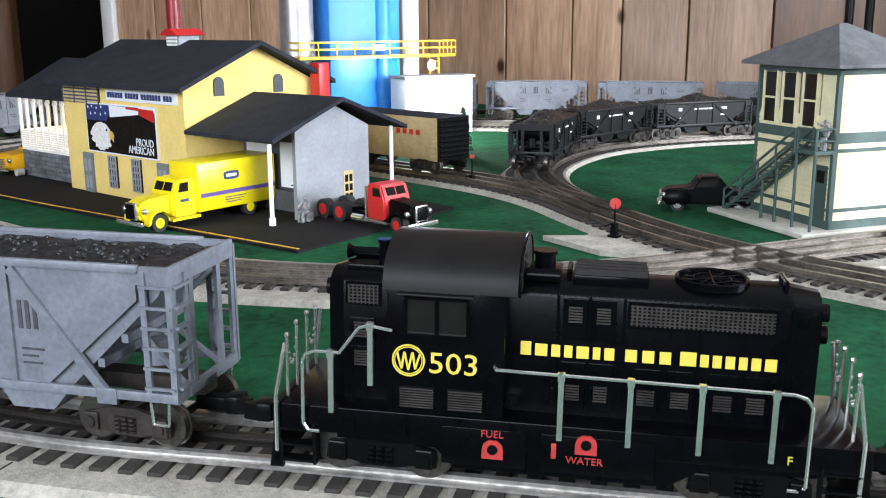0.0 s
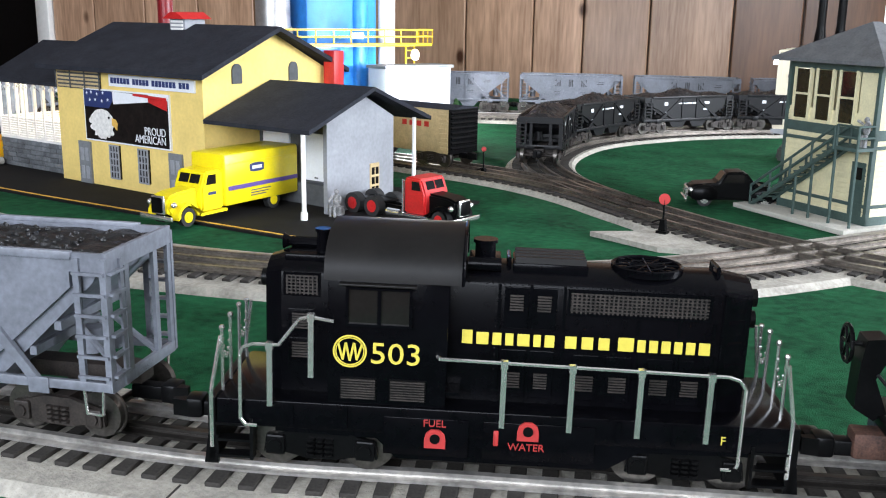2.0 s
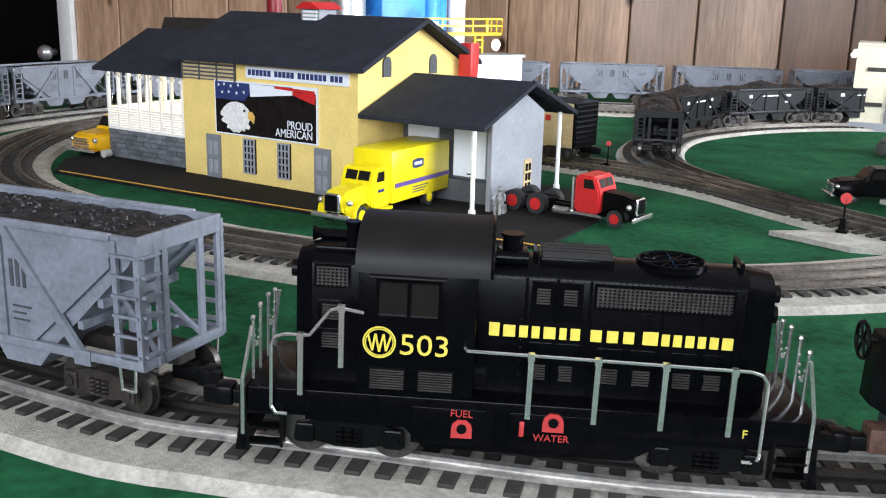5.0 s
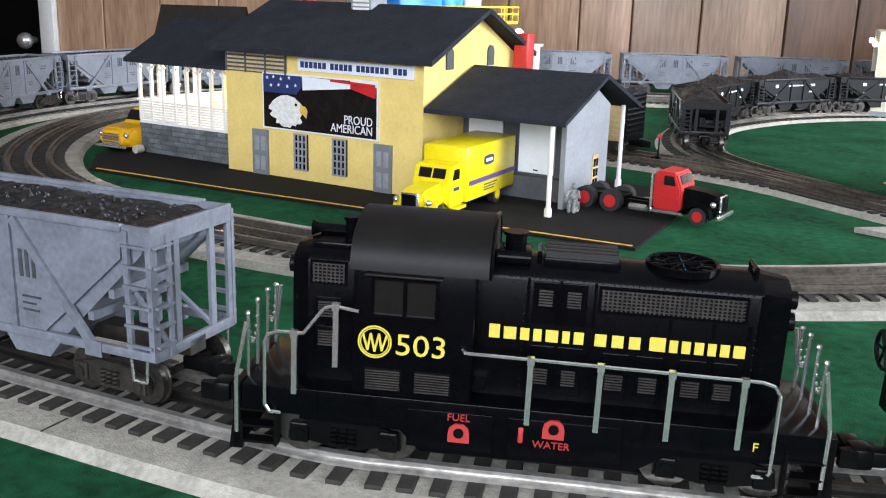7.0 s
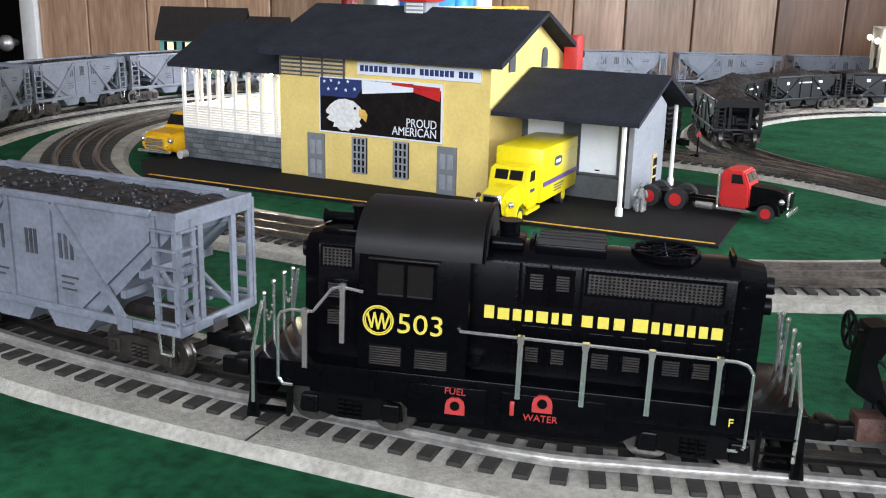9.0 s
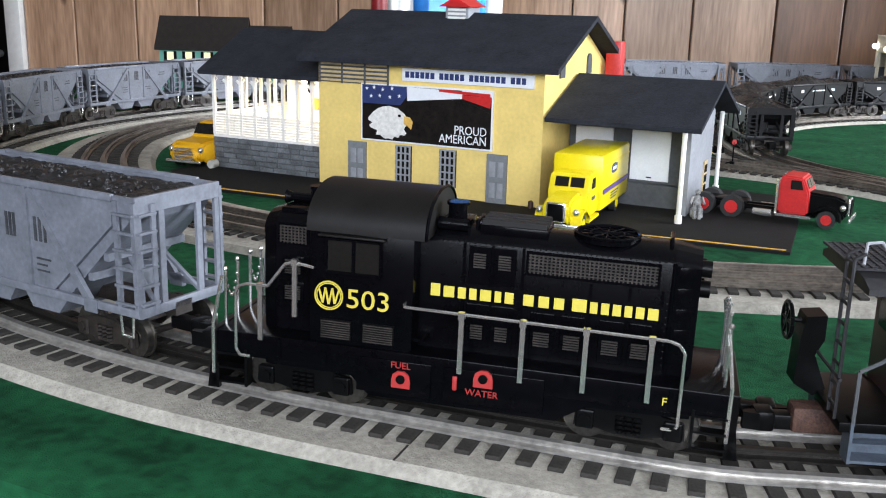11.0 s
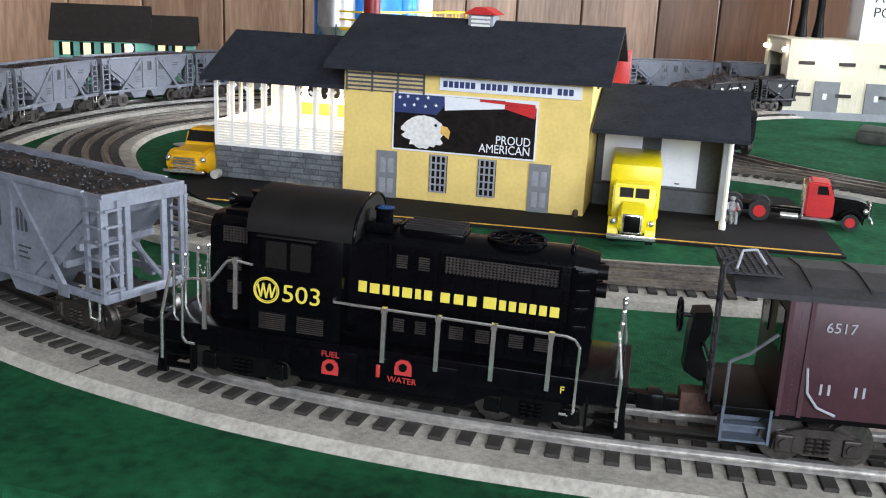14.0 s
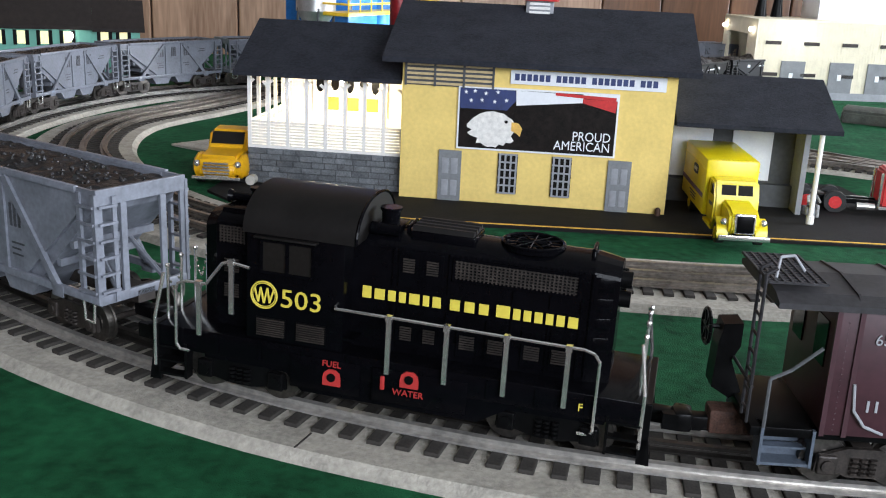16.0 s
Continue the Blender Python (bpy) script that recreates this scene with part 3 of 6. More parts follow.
    part("script_marks", bm, M_BLACK, pn, "black script shapes")
    bm = bm_new()
    ball(bm, (-0.09, 0.10, 0.118), 0.004)
    part("lamp", bm, M_LAMPON, t, "lit porch bulb")
    return t


def shed():
    t = thing("loading_shed", pose(0, 0, 0.003), "grey loading shed with charcoal roof on white posts", "shed")
    bm = bm_new()
    prism(bm, [(0.047, 0), (0.172, 0), (0.172, 0.108), (0.111, 0.138), (0.047, 0.108)], "x", 0.452, 0.458)
    part("side_wall", bm, M_GWALL, t, "pale grey gable wall", False)
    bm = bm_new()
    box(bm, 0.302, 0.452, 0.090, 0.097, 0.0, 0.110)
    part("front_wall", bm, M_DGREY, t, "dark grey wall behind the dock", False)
    bm = bm_new()
    box(bm, 0.302, 0.452, 0.078, 0.090, 0.0, 0.026)
    part("dock", bm, M_DGREY, t, "low grey loading dock", False)
    bm = bm_new()
    box(bm, 0.302, 0.452, 0.165, 0.172, 0, 0.108)
    part("rear_wall", bm, M_GWALL, t, smooth=False)
    for x in (0.311, 0.380):
        bm = bm_new()
        box(bm, x, x + 0.046, 0.0875, 0.090, 0.029, 0.0875)
        d = part("dock_door", bm, M_SIGN, t, "white dock door")
        bm = bm_new()
        box(bm, x + 0.02, x + 0.026, 0.087, 0.0875, 0.032, 0.0335)
        part("handle", bm, M_BLACK, d)
    bm = bm_new()
    for a, b in (((-0.004, 0.100), (0.111, 0.143)), ((0.226, 0.100), (0.111, 0.143))):
        prism(bm, [a, b, (b[0], b[1] + 0.005), (a[0], a[1] + 0.005)], "x", 0.303, 0.478)
    part("roof", bm, M_ROOF, t, "charcoal shed roof", False)
    for y in (0.006, 0.214):
        bm = bm_new()
        rod(bm, (0.459, y, 0.0), (0.459, y, 0.103), 0.0027, 10)
        rod(bm, (0.459, y, 0.0), (0.459, y, 0.009), 0.0042, 10)
        part("post", bm, M_WHITE, t, "white round post")
    bm = bm_new()
    box(bm, 0.458, 0.4595, 0.125, 0.142, 0.01, 0.052)
    d = part("side_door", bm, M_TAN, t, "weathered side door")
    bm = bm_new()
    for i in range(3):
        for j in range(2):
            box(bm, 0.4595, 0.4602, 0.127 + j * 0.0075, 0.132 + j * 0.0075, 0.014 + i * 0.012, 0.023 + i * 0.012)
    part("pane", bm, M_GLASS, d, smooth=False)


brewery()
shed()
bm = bm_new()
rod(bm, (0, 0, 0), (0, 0, 0.62), 0.0118, 24)
for i in range(6):
    rod(bm, (0, 0, 0.1 * i + 0.05), (0, 0, 0.1 * i + 0.053), 0.0126, 24)
rod(bm, (0, 0, 0), (0, 0, 0.006), 0.016, 24)
solo("smokestack", bm, M_DEEPRED, "tall deep red smokestack behind the porch wing", "smokestack", m=pose(-0.044, 0.2275, 0))

# ---- rolling stock ----


def bogie(parent, x, r=0.0125, base=0.044, material=None, turn=0.0):
    """A two-axle truck: side frames, springs and wheels, turned a little under its car."""
    m = pose(x, 0, 0, 0, 0, turn)
    k = r / 0.0095
    bm = bm_new()
    for s in (-1, 1):
        y = s * 0.0305
        prism(bm, [(-base / 2 - 0.006, 0.006 * k), (-base / 2 + 0.006, 0.006 * k), (-0.007, 0.0045 * k), (0.007, 0.0045 * k), (base / 2 - 0.006, 0.006 * k), (base / 2 + 0.006, 0.006 * k), (base / 2 + 0.005, 0.0125 * k), (0.008, 0.0165 * k), (-0.008, 0.0165 * k), (-base / 2 - 0.005, 0.0125 * k)], "y", y, y + s * 0.0025)
        for dx in (-base / 2, base / 2):
            box(bm, dx - 0.0048, dx + 0.0048, y, y + s * 0.0045, 0.0055 * k, 0.0135 * k, 0.001)
            rod(bm, (dx, y + s * 0.0045, 0.0095 * k), (dx, y + s * 0.0058, 0.0095 * k), 0.0032, 12)
        for dx in (-0.0045, 0, 0.0045):
            for i in range(4):
                z = (0.0062 + i * 0.0019) * k
                rod(bm, (dx, y + s * 0.0035, z), (dx, y + s * 0.0035, z + 0.001 * k), 0.0021, 8)
    box(bm, -0.005, 0.005, -0.030, 0.030, 0.010 * k, 0.0165 * k)
    b = part("bogie", bm, material or M_TRUCK, parent, "dark iron truck", False)
    b.matrix_basis = m
    for dx in (-base / 2, base / 2):
        for s in (-1, 1):
            y = s * GAUGE
            bm = bm_new()
            rod(bm, (dx, y - 0.0022, r), (dx, y + 0.0022, r), r, 28)
            rod(bm, (dx, y - s * 0.002, r), (dx, y - s * 0.0034, r), r + 0.0012, 28)
            rod(bm, (dx, y + s * 0.0022, r), (dx, y + s * 0.0028, r), r * 0.45, 16)
            part("wheel", bm, M_WHEEL, b, "steel wheel with dark hub")
        bm = bm_new()
        rod(bm, (dx, -GAUGE, r), (dx, GAUGE, r), 0.0022, 10)
        part("axle", bm, M_TRUCK, b)


def coupler(parent, x, s):
    bm = bm_new()
    box(bm, x - s * 0.006, x + s * 0.014, -0.0045, 0.0045, 0.0125, 0.0205, 0.001)
    box(bm, x + s * 0.012, x + s * 0.022, -0.0065, 0.0065, 0.0115, 0.0225, 0.002)
    prism(bm, [(x + s * 0.020, -0.0065), (x + s * 0.028, -0.005), (x + s * 0.028, -0.0015), (x + s * 0.020, 0.0005)], "z", 0.0125, 0.0215)
    part("coupler", bm, M_BLACK, parent, "black knuckle coupler")


def locomotive(m):
    t = thing("diesel_locomotive", m, "black diesel road switcher with yellow lettering and steel handrails", "locomotive")
    W, C, S, DK = 0.019, 0.033, 0.0345, 0.036
    # frame, deck and fuel tank
    bm = bm_new()
    box(bm, -0.141, 0.138, -S, S, 0.022, DK, 0.0008)
    part("frame", bm, M_LOCO, t, "black running board")
    bm = bm_new()
    prism(bm, [(-0.112, 0.0235), (0.118, 0.0235), (0.118, 0.020), (0.066, 0.019), (0.05, 0.009), (-0.052, 0.009), (-0.062, 0.019), (-0.112, 0.020)], "y", -S + 0.0008, S - 0.0008)
    sk = part("side_skirt", bm, M_LOCO, t, "black side skirt and fuel tank", False)
    for x0, x1 in ((-0.0585, -0.017), (-0.010, 0.044)):
        bm = bm_new()
        box(bm, x0, x1, -S - 0.001, -S + 0.001, 0.012, 0.0315, 0.0004)
        part("skirt_panel", bm, M_LOCO, sk)
    for i in range(9):
        bm = bm_new()
        x = -0.105 + i * 0.0265
        box(bm, x, x + 0.0022, -S - 0.0006, -S + 0.001, 0.024, DK - 0.001)
        part("deck_bracket", bm, M_LOCO, sk, smooth=False)
    # long hood: upright sides, rounded shoulders and a nearly flat top
    TOP, CR = 0.0975, 0.1035
    prof = [(-W, DK), (-W, TOP - 0.002), (-W + 0.0008, TOP), (-W + 0.0028, TOP + 0.0019), (-0.011, TOP + 0.0045), (-0.004, CR), (0.004, CR), (0.011, TOP + 0.0045), (W - 0.0028, TOP + 0.0019), (W - 0.0008, TOP), (W, TOP - 0.002), (W, DK)]
    bm = bm_new()
    prism(bm, prof, "x", -0.029, 0.1035)
    hood = part("long_hood", bm, M_LOCO, t, "black long hood")
    # notched hood end: tapering corners and a narrower face
    bm = bm_new()
    a = [bm.verts.new((0.1034, y, z)) for y, z in prof]
    b = [bm.verts.new((0.117, y * 0.78, DK + (z - DK) * 0.965)) for y, z in prof]
    for i in range(len(prof) - 1):
        bm.faces.new((a[i], a[i + 1], b[i + 1], b[i]))
    bm.faces.new(b)
    bmesh.ops.recalc_face_normals(bm, faces=bm.faces[:])
    he = part("hood_end", bm, M_LOCO, hood, "black hood end with tapered corners", False)
    for z in (0.0905, 0.0795, 0.0685, 0.0575):
        bm = bm_new()
        box(bm, 0.1055, 0.1145, -0.0168, -0.0155, z - 0.004, z + 0.004, 0.0006, m=Matrix.Translation((0.110, -0.0165, 0)) @ Matrix.Rotation(radians(17), 4, "Z") @ Matrix.Translation((-0.110, 0.0162, 0)))
        part("corner_panel", bm, M_LOCO, he)
    for y in (-W + 0.0002, W - 0.0002):
        bm = bm_new()
        rod(bm, (0.1034, y, DK), (0.1034, y, TOP - 0.001), 0.0011, 8)
        part("corner_post", bm, M_LOCO, he)
    # doors with vents, and the radiator grille
    for x, wd in ((0.0034, 0.012), (0.0168, 0.012), (0.0385, 0.0125), (0.0545, 0.0125), (0.0745, 0.0125), (0.0895, 0.0115)):
        low = x > 0.03
        bm = bm_new()
        box(bm, x - wd / 2, x + wd / 2, -W - 0.0008, -W + 0.0004, 0.039, 0.0625 if low else 0.0635, 0.0003)
        d = part("hood_door", bm, M_LOCO, hood, "vented hood door", False)
        bm = bm_new()
        box(bm, x - wd / 2 + 0.0005, x - wd / 2 + 0.0018, -W - 0.0018, -W - 0.0008, 0.047, 0.0505)
        part("latch", bm, M_LOCO, d, smooth=False)
        for z0 in ((0.044,) if low else (0.044, 0.0837)):
            if z0 > 0.08:
                bm = bm_new()
                box(bm, x - wd / 2, x + wd / 2, -W - 0.0008, -W + 0.0004, 0.0745, 0.0955, 0.0003)
                d = part("hood_door", bm, M_LOCO, hood, "vented hood door", False)
            for i in range(6):
                bm = bm_new()
                z = z0 + i * 0.0014
                hw = 0.0042 if low else 0.0033
                box(bm, x - hw, x + hw, -W - 0.0015, -W - 0.0006, z, z + 0.0008)
                part("louvre", bm, M_TRUCK, d, smooth=False)
    for x in (-0.005, 0.0102, 0.0265, 0.0625, 0.0825, 0.099):
        bm = bm_new()
        box(bm, x - 0.0007, x + 0.0007, -W - 0.001, -W + 0.0004, DK, 0.0655)
        box(bm, x - 0.0007, x + 0.0007, -W - 0.001, -W + 0.0004, 0.074, 0.0965 if x < 0.03 else 0.0815)
        part("batten", bm, M_LOCO, hood, smooth=False)
    bm = bm_new()
    box(bm, 0.029, 0.096, -W - 0.0003, -W + 0.0004, 0.0835, 0.0945)
    g = part("radiator_grille", bm, M_BLACK, hood, "black radiator grille")
    bm = bm_new()
    for x0, x1, z0, z1 in ((0.028, 0.097, 0.0825, 0.0838), (0.028, 0.097, 0.0942, 0.0955), (0.028, 0.0293, 0.0838, 0.0942), (0.0957, 0.097, 0.0838, 0.0942)):
        box(bm, x0, x1, -W - 0.0013, -W + 0.0004, z0, z1)
    part("grille_frame", bm, M_LOCO, g, smooth=False)
    bm = bm_new()
    for i in range(30):
        box(bm, 0.0298 + i * 0.0022, 0.0307 + i * 0.0022, -W - 0.0009, -W - 0.0002, 0.0838, 0.0942)
    for i in range(6):
        box(bm, 0.0293, 0.0957, -W - 0.0011, -W - 0.0004, 0.0847 + i * 0.0017, 0.0853 + i * 0.0017)
    part("grille_mesh", bm, M_TRUCK, g, smooth=False)
    bm = bm_new()
    for i in range(44):
        ball(bm, (-0.026 + i * 0.0029, -W - 0.0001, 0.0966), 0.00045, u=5, v=4)
    for i in range(16):
        for x in (-0.0065, 0.1015):
            ball(bm, (x, -W - 0.0001, 0.038 + i * 0.0037), 0.00045, u=5, v=4)
    part("rivet_row", bm, M_LOCO, hood)
    # roof fittings
    bm = bm_new()
    box(bm, 0.001, 0.0375, -0.0125, 0.0125, 0.100, 0.1055, 0.0008)
    st = part("roof_vent", bm, M_LOCO, hood, "ribbed roof vent")
    for i in range(4):
        bm = bm_new()
        prism(bm, [(-0.012 + i * 0.0062, 0.1055), (-0.0072 + i * 0.0062, 0.1055), (-0.0085 + i * 0.0062, 0.1083), (-0.0107 + i * 0.0062, 0.1083)], "x", 0.002, 0.0365)
        part("vent_rib", bm, M_LOCOROOF, st, smooth=False)
    fx, fz = 0.0675, 0.1045
    bm = bm_new()
    rod(bm, (fx, 0, 0.1015), (fx, 0, 0.1037), 0.0172, 28)
    fan = part("radiator_fan", bm, M_LOCO, hood, "round radiator fan")
    bm = bm_new()
    for k in range(28):
        a, b = 2 * math.pi * k / 28, 2 * math.pi * (k + 1) / 28
        rod(bm, (fx + 0.0168 * math.cos(a), 0.0168 * math.sin(a), fz), (fx + 0.0168 * math.cos(b), 0.0168 * math.sin(b), fz), 0.0011, 6)
        rod(bm, (fx + 0.009 * math.cos(a), 0.009 * math.sin(a), fz), (fx + 0.009 * math.cos(b), 0.009 * math.sin(b), fz), 0.0006, 5)
    part("fan_ring", bm, M_LOCO, fan)
    for k in range(6):
        bm = bm_new()
        a = math.pi * k / 6
        rod(bm, (fx - 0.0165 * math.cos(a), -0.0165 * math.sin(a), fz), (fx + 0.0165 * math.cos(a), 0.0165 * math.sin(a), fz), 0.0006, 5)
        part("fan_spoke", bm, M_LOCO, fan)
    bm = bm_new()
    box(bm, -0.021, -0.005, -0.010, 0.010, 0.1015, 0.106, 0.001)
    rod(bm, (-0.013, -0.004, 0.105), (-0.013, -0.004, 0.1135), 0.0052, 14)
    rod(bm, (-0.013, -0.004, 0.1135), (-0.013, -0.004, 0.1152), 0.0062, 14)
    part("exhaust_stack", bm, M_LOCO, hood, "black exhaust stack")
    bm = bm_new()
    rod(bm, (-0.021, -0.013, 0.1045), (-0.005, -0.013, 0.1045), 0.0036, 12)
    part("air_horn", bm, M_LOCO, hood)
    for x in (-0.001, 0.101):
        bm = bm_new()
        for y in (-0.008, 0.008):
            rod(bm, (x, y, 0.1005), (x, y, 0.1062), 0.0011, 8)
        rod(bm, (x, -0.008, 0.1062), (x, 0.008, 0.1062), 0.0011, 8)
        part("lifting_eye", bm, M_LOCO, hood)
    for z in (0.0905, 0.0795):
        bm = bm_new()
        rod(bm, (0.116, 0, z), (0.1225, 0, z), 0.0046, 14)
        rod(bm, (0.116, 0.009, z), (0.1195, 0.009, z), 0.0036, 12)
        part("headlight", bm, M_BLACK, he, "black headlight housing")
    # cab with arched roof
    bm = bm_new()
    box(bm, -0.0865, -0.029, -C, C, DK, 0.0985, 0.0005)
    cab = part("cab", bm, M_LOCO, t, "black cab")
    def curve(w, h):
        return [(-w, 0.0985)] + [(-w * math.copysign(abs(math.cos(q)) ** 0.9, math.cos(q)), 0.0985 + h * math.sin(q) ** 0.92) for q in [math.pi * i / 20 for i in range(1, 20)]] + [(w, 0.0985)]
    bm = bm_new()
    prism(bm, curve(0.0342, 0.0225), "x", -0.0885, -0.0225)
    part("cab_roof", bm, M_LOCOROOF, cab, "matt black arched cab roof")
    bm = bm_new()
    wire(bm, [(-0.0225, y, z) for y, z in curve(0.0342, 0.0225)], 0.0009)
    part("roof_bead", bm, M_LOCO, cab)
    bm = bm_new()
    box(bm, -0.0765, -0.0475, -C - 0.0005, -C + 0.0004, 0.0775, 0.0945)
    wn = part("cab_window", bm, M_GLASS, cab, "dark sliding cab window")
    bm = bm_new()
    for x0, x1, z0, z1 in ((-0.078, -0.046, 0.0945, 0.0957), (-0.078, -0.046, 0.0762, 0.0775), (-0.078, -0.0765, 0.0775, 0.0945), (-0.0475, -0.046, 0.0775, 0.0945), (-0.0627, -0.061, 0.0775, 0.0945)):
        box(bm, x0, x1, -C - 0.0018, -C + 0.0004, z0, z1)
    part("window_frame", bm, M_LOCO, wn, smooth=False)
    bm = bm_new()
    box(bm, -0.081, -0.044, -C - 0.0042, -C + 0.0004, 0.0966, 0.0978, 0.0004)
    part("window_visor", bm, M_LOCOROOF, wn)
    for x0 in (-0.0798, -0.0558):
        bm = bm_new()
        box(bm, x0 - 0.0006, x0 + 0.0172, -C - 0.0005, -C + 0.0004, 0.0387, 0.0500)
        lv = part("cab_vent", bm, M_BLACK, cab, "slatted cab side vent")
        for i in range(8):
            bm = bm_new()
            box(bm, x0, x0 + 0.0166, -C - 0.0013, -C - 0.0003, 0.0394 + i * 0.0013, 0.0401 + i * 0.0013)
            part("slat", bm, M_TRUCK, lv, smooth=False)
    bm = bm_new()
    box(bm, -0.0295, -0.0225, -0.0315, -0.0195, 0.0425, 0.044)
    part("cab_step", bm, M_LOCO, cab, smooth=False)
    # short hood
    bm = bm_new()
    prism(bm, [(y, z + 0.0005 if z > 0.05 else z) for y, z in prof], "x", -0.112, -0.0865)
    sh = part("short_hood", bm, M_LOCO, t, "black short hood")
    bm = bm_new()
    a = [bm.verts.new((-0.1119, y, z + (0.0005 if z > 0.05 else 0))) for y, z in prof]
    b = [bm.verts.new((-0.1205, y * 0.78, DK + (z - DK) * 0.965)) for y, z in prof]
    for i in range(len(prof) - 1):
        bm.faces.new((a[i], a[i + 1], b[i + 1], b[i]))
    bm.faces.new(b)
    bmesh.ops.recalc_face_normals(bm, faces=bm.faces[:])
    part("short_hood_end", bm, M_LOCO, sh, smooth=False)
    bm = bm_new()
    box(bm, -0.1108, -0.0925, -W - 0.0008, -W + 0.0004, 0.0855, 0.0972)
    g2 = part("grille", bm, M_LOCO, sh)
    bm = bm_new()
    for i in range(6):
        box(bm, -0.1095, -0.094, -W - 0.0014, -W - 0.0006, 0.087 + i * 0.0017, 0.0877 + i * 0.0017)
    for i in range(8):
        box(bm, -0.1092 + i * 0.0021, -0.1085 + i * 0.0021, -W - 0.0016, -W - 0.0006, 0.0865, 0.0962)
    part("grille_mesh", bm, M_TRUCK, g2, smooth=False)
    for z0 in (0.052, 0.067):
        bm = bm_new()
        box(bm, -0.1085, -0.0955, -W - 0.0008, -W + 0.0004, z0, z0 + 0.012, 0.0003)
        d = part("hood_door", bm, M_LOCO, sh)
        for i in range(6):
            bm = bm_new()
            box(bm, -0.1065, -0.0975, -W - 0.0015, -W - 0.0006, z0 + 0.002 + i * 0.0014, z0 + 0.0028 + i * 0.0014)
            part("louvre", bm, M_TRUCK, d, smooth=False)
    bm = bm_new()
    box(bm, -0.112, -0.0895, -0.012, 0.012, 0.1005, 0.1045, 0.0008)
    rod(bm, (-0.094, -0.004, 0.1045), (-0.094, -0.004, 0.1155), 0.0033, 12)
    rod(bm, (-0.094, -0.004, 0.1148), (-0.094, -0.004, 0.1165), 0.0042, 12)
    part("bell", bm, M_LOCO, sh, "bell on the short hood")
    bm = bm_new()
    rod(bm, (-0.113, 0.006, 0.1068), (-0.098, 0.006, 0.1068), 0.0026, 10)
    rod(bm, (-0.116, 0.006, 0.1068), (-0.113, 0.006, 0.1068), 0.0042, 12, 0.0026)
    part("air_horn", bm, M_LOCO, sh)
    bm = bm_new()
    rod(bm, (-0.120, 0, 0.089), (-0.1255, 0, 0.089), 0.0045, 14)
    part("headlight", bm, M_BLACK, sh)
    # lettering as plain bars, one for each letter
    widths = {7: (0.0052, 0.0060, 0.0044, 0.0040, 0.0060, 0.0036, 0.0048), 3: (0.0056, 0.0056, 0.0054), 8: (0.0076, 0.0040, 0.0042, 0.0044, 0.0040, 0.0044, 0.0054)}
    for x0, x1, key in ((-0.0225, 0.0227, 7), (0.0278, 0.0494, 3), (0.0535, 0.0978, 8)):
        ws = widths[key]
        gap = (x1 - x0 - sum(ws)) / (len(ws) - 1)
        x = x0
        for i, wd in enumerate(ws):
            bm = bm_new()
            h = 0.0070 if i == 0 and key != 3 else 0.0062
            box(bm, x, x + wd, -W - 0.0016, -W - 0.0010, 0.0658, 0.0658 + h, 0.0002)
            part("letter_bar", bm, M_YDECAL, hood, smooth=False)
            x += wd + gap
    lettering("road_number", "503", 0.0152, pose(-0.0662, -C - 0.0004, 0.0577, 90, 0, 0), M_YDECAL, cab, wide=1.12)
    ex, ez = -0.0757, 0.0632
    bm = bm_new()
    for k in range(28):
        a, b = 2 * math.pi * k / 28, 2 * math.pi * (k + 1) / 28
        for r, w2 in ((0.0078, 0.0005), (0.0068, 0.0003)):
            rod(bm, (ex + r * math.cos(a), -C - 0.0004, ez + r * math.sin(a)), (ex + r * math.cos(b), -C - 0.0004, ez + r * math.sin(b)), w2, 5)
    zig = [(-0.0057, 0.0037), (-0.0034, -0.0043), (-0.002, 0.0042), (0, -0.0048), (0.002, 0.0042), (0.0034, -0.0043), (0.0058, 0.0037)]
    for a, b in zip(zig, zig[1:]):
        rod(bm, (ex + a[0], -C - 0.0004, ez + a[1]), (ex + b[0], -C - 0.0004, ez + b[1]), 0.0006, 5)
    part("emblem", bm, M_YDECAL, cab, "round yellow emblem")
    for x, z in ((-0.0332, 0.0212), (0.0117, 0.0276)):
        bm = bm_new()
        prism(bm, [(x - 0.0052, z - 0.0045), (x + 0.0052, z - 0.0045), (x + 0.0052, z), (x + 0.0045, z + 0.003), (x + 0.002, z + 0.005), (x - 0.002, z + 0.005), (x - 0.0045, z + 0.003), (x - 0.0052, z)], "y", -S - 0.0022, -S - 0.0008)
        f = part("filler", bm, M_REDMARK, sk, "red filler cover", False)
        bm = bm_new()
        rod(bm, (x, -S - 0.003, z + 0.0006), (x, -S - 0.0022, z + 0.0006), 0.0025, 14)
        part("cap", bm, M_BLACK, f)
    bm = bm_new()
    box(bm, -0.0049, -0.0024, -S - 0.002, -S - 0.0008, 0.0195, 0.0275, 0.0005)
    part("gauge", bm, M_REDMARK, sk)
    lettering("fuel_lettering", "FUEL", 0.0052, pose(-0.0392, -S - 0.0014, 0.0277, 90, 0, 0), M_REDMARK, sk)
    lettering("water_lettering", "WATER", 0.0052, pose(0.0022, -S - 0.0014, 0.0178, 90, 0, 0), M_REDMARK, sk)
    lettering("end_letter", "F", 0.0062, pose(0.1035, -S - 0.0004, 0.0262, 90, 0, 0), M_YDECAL, t)
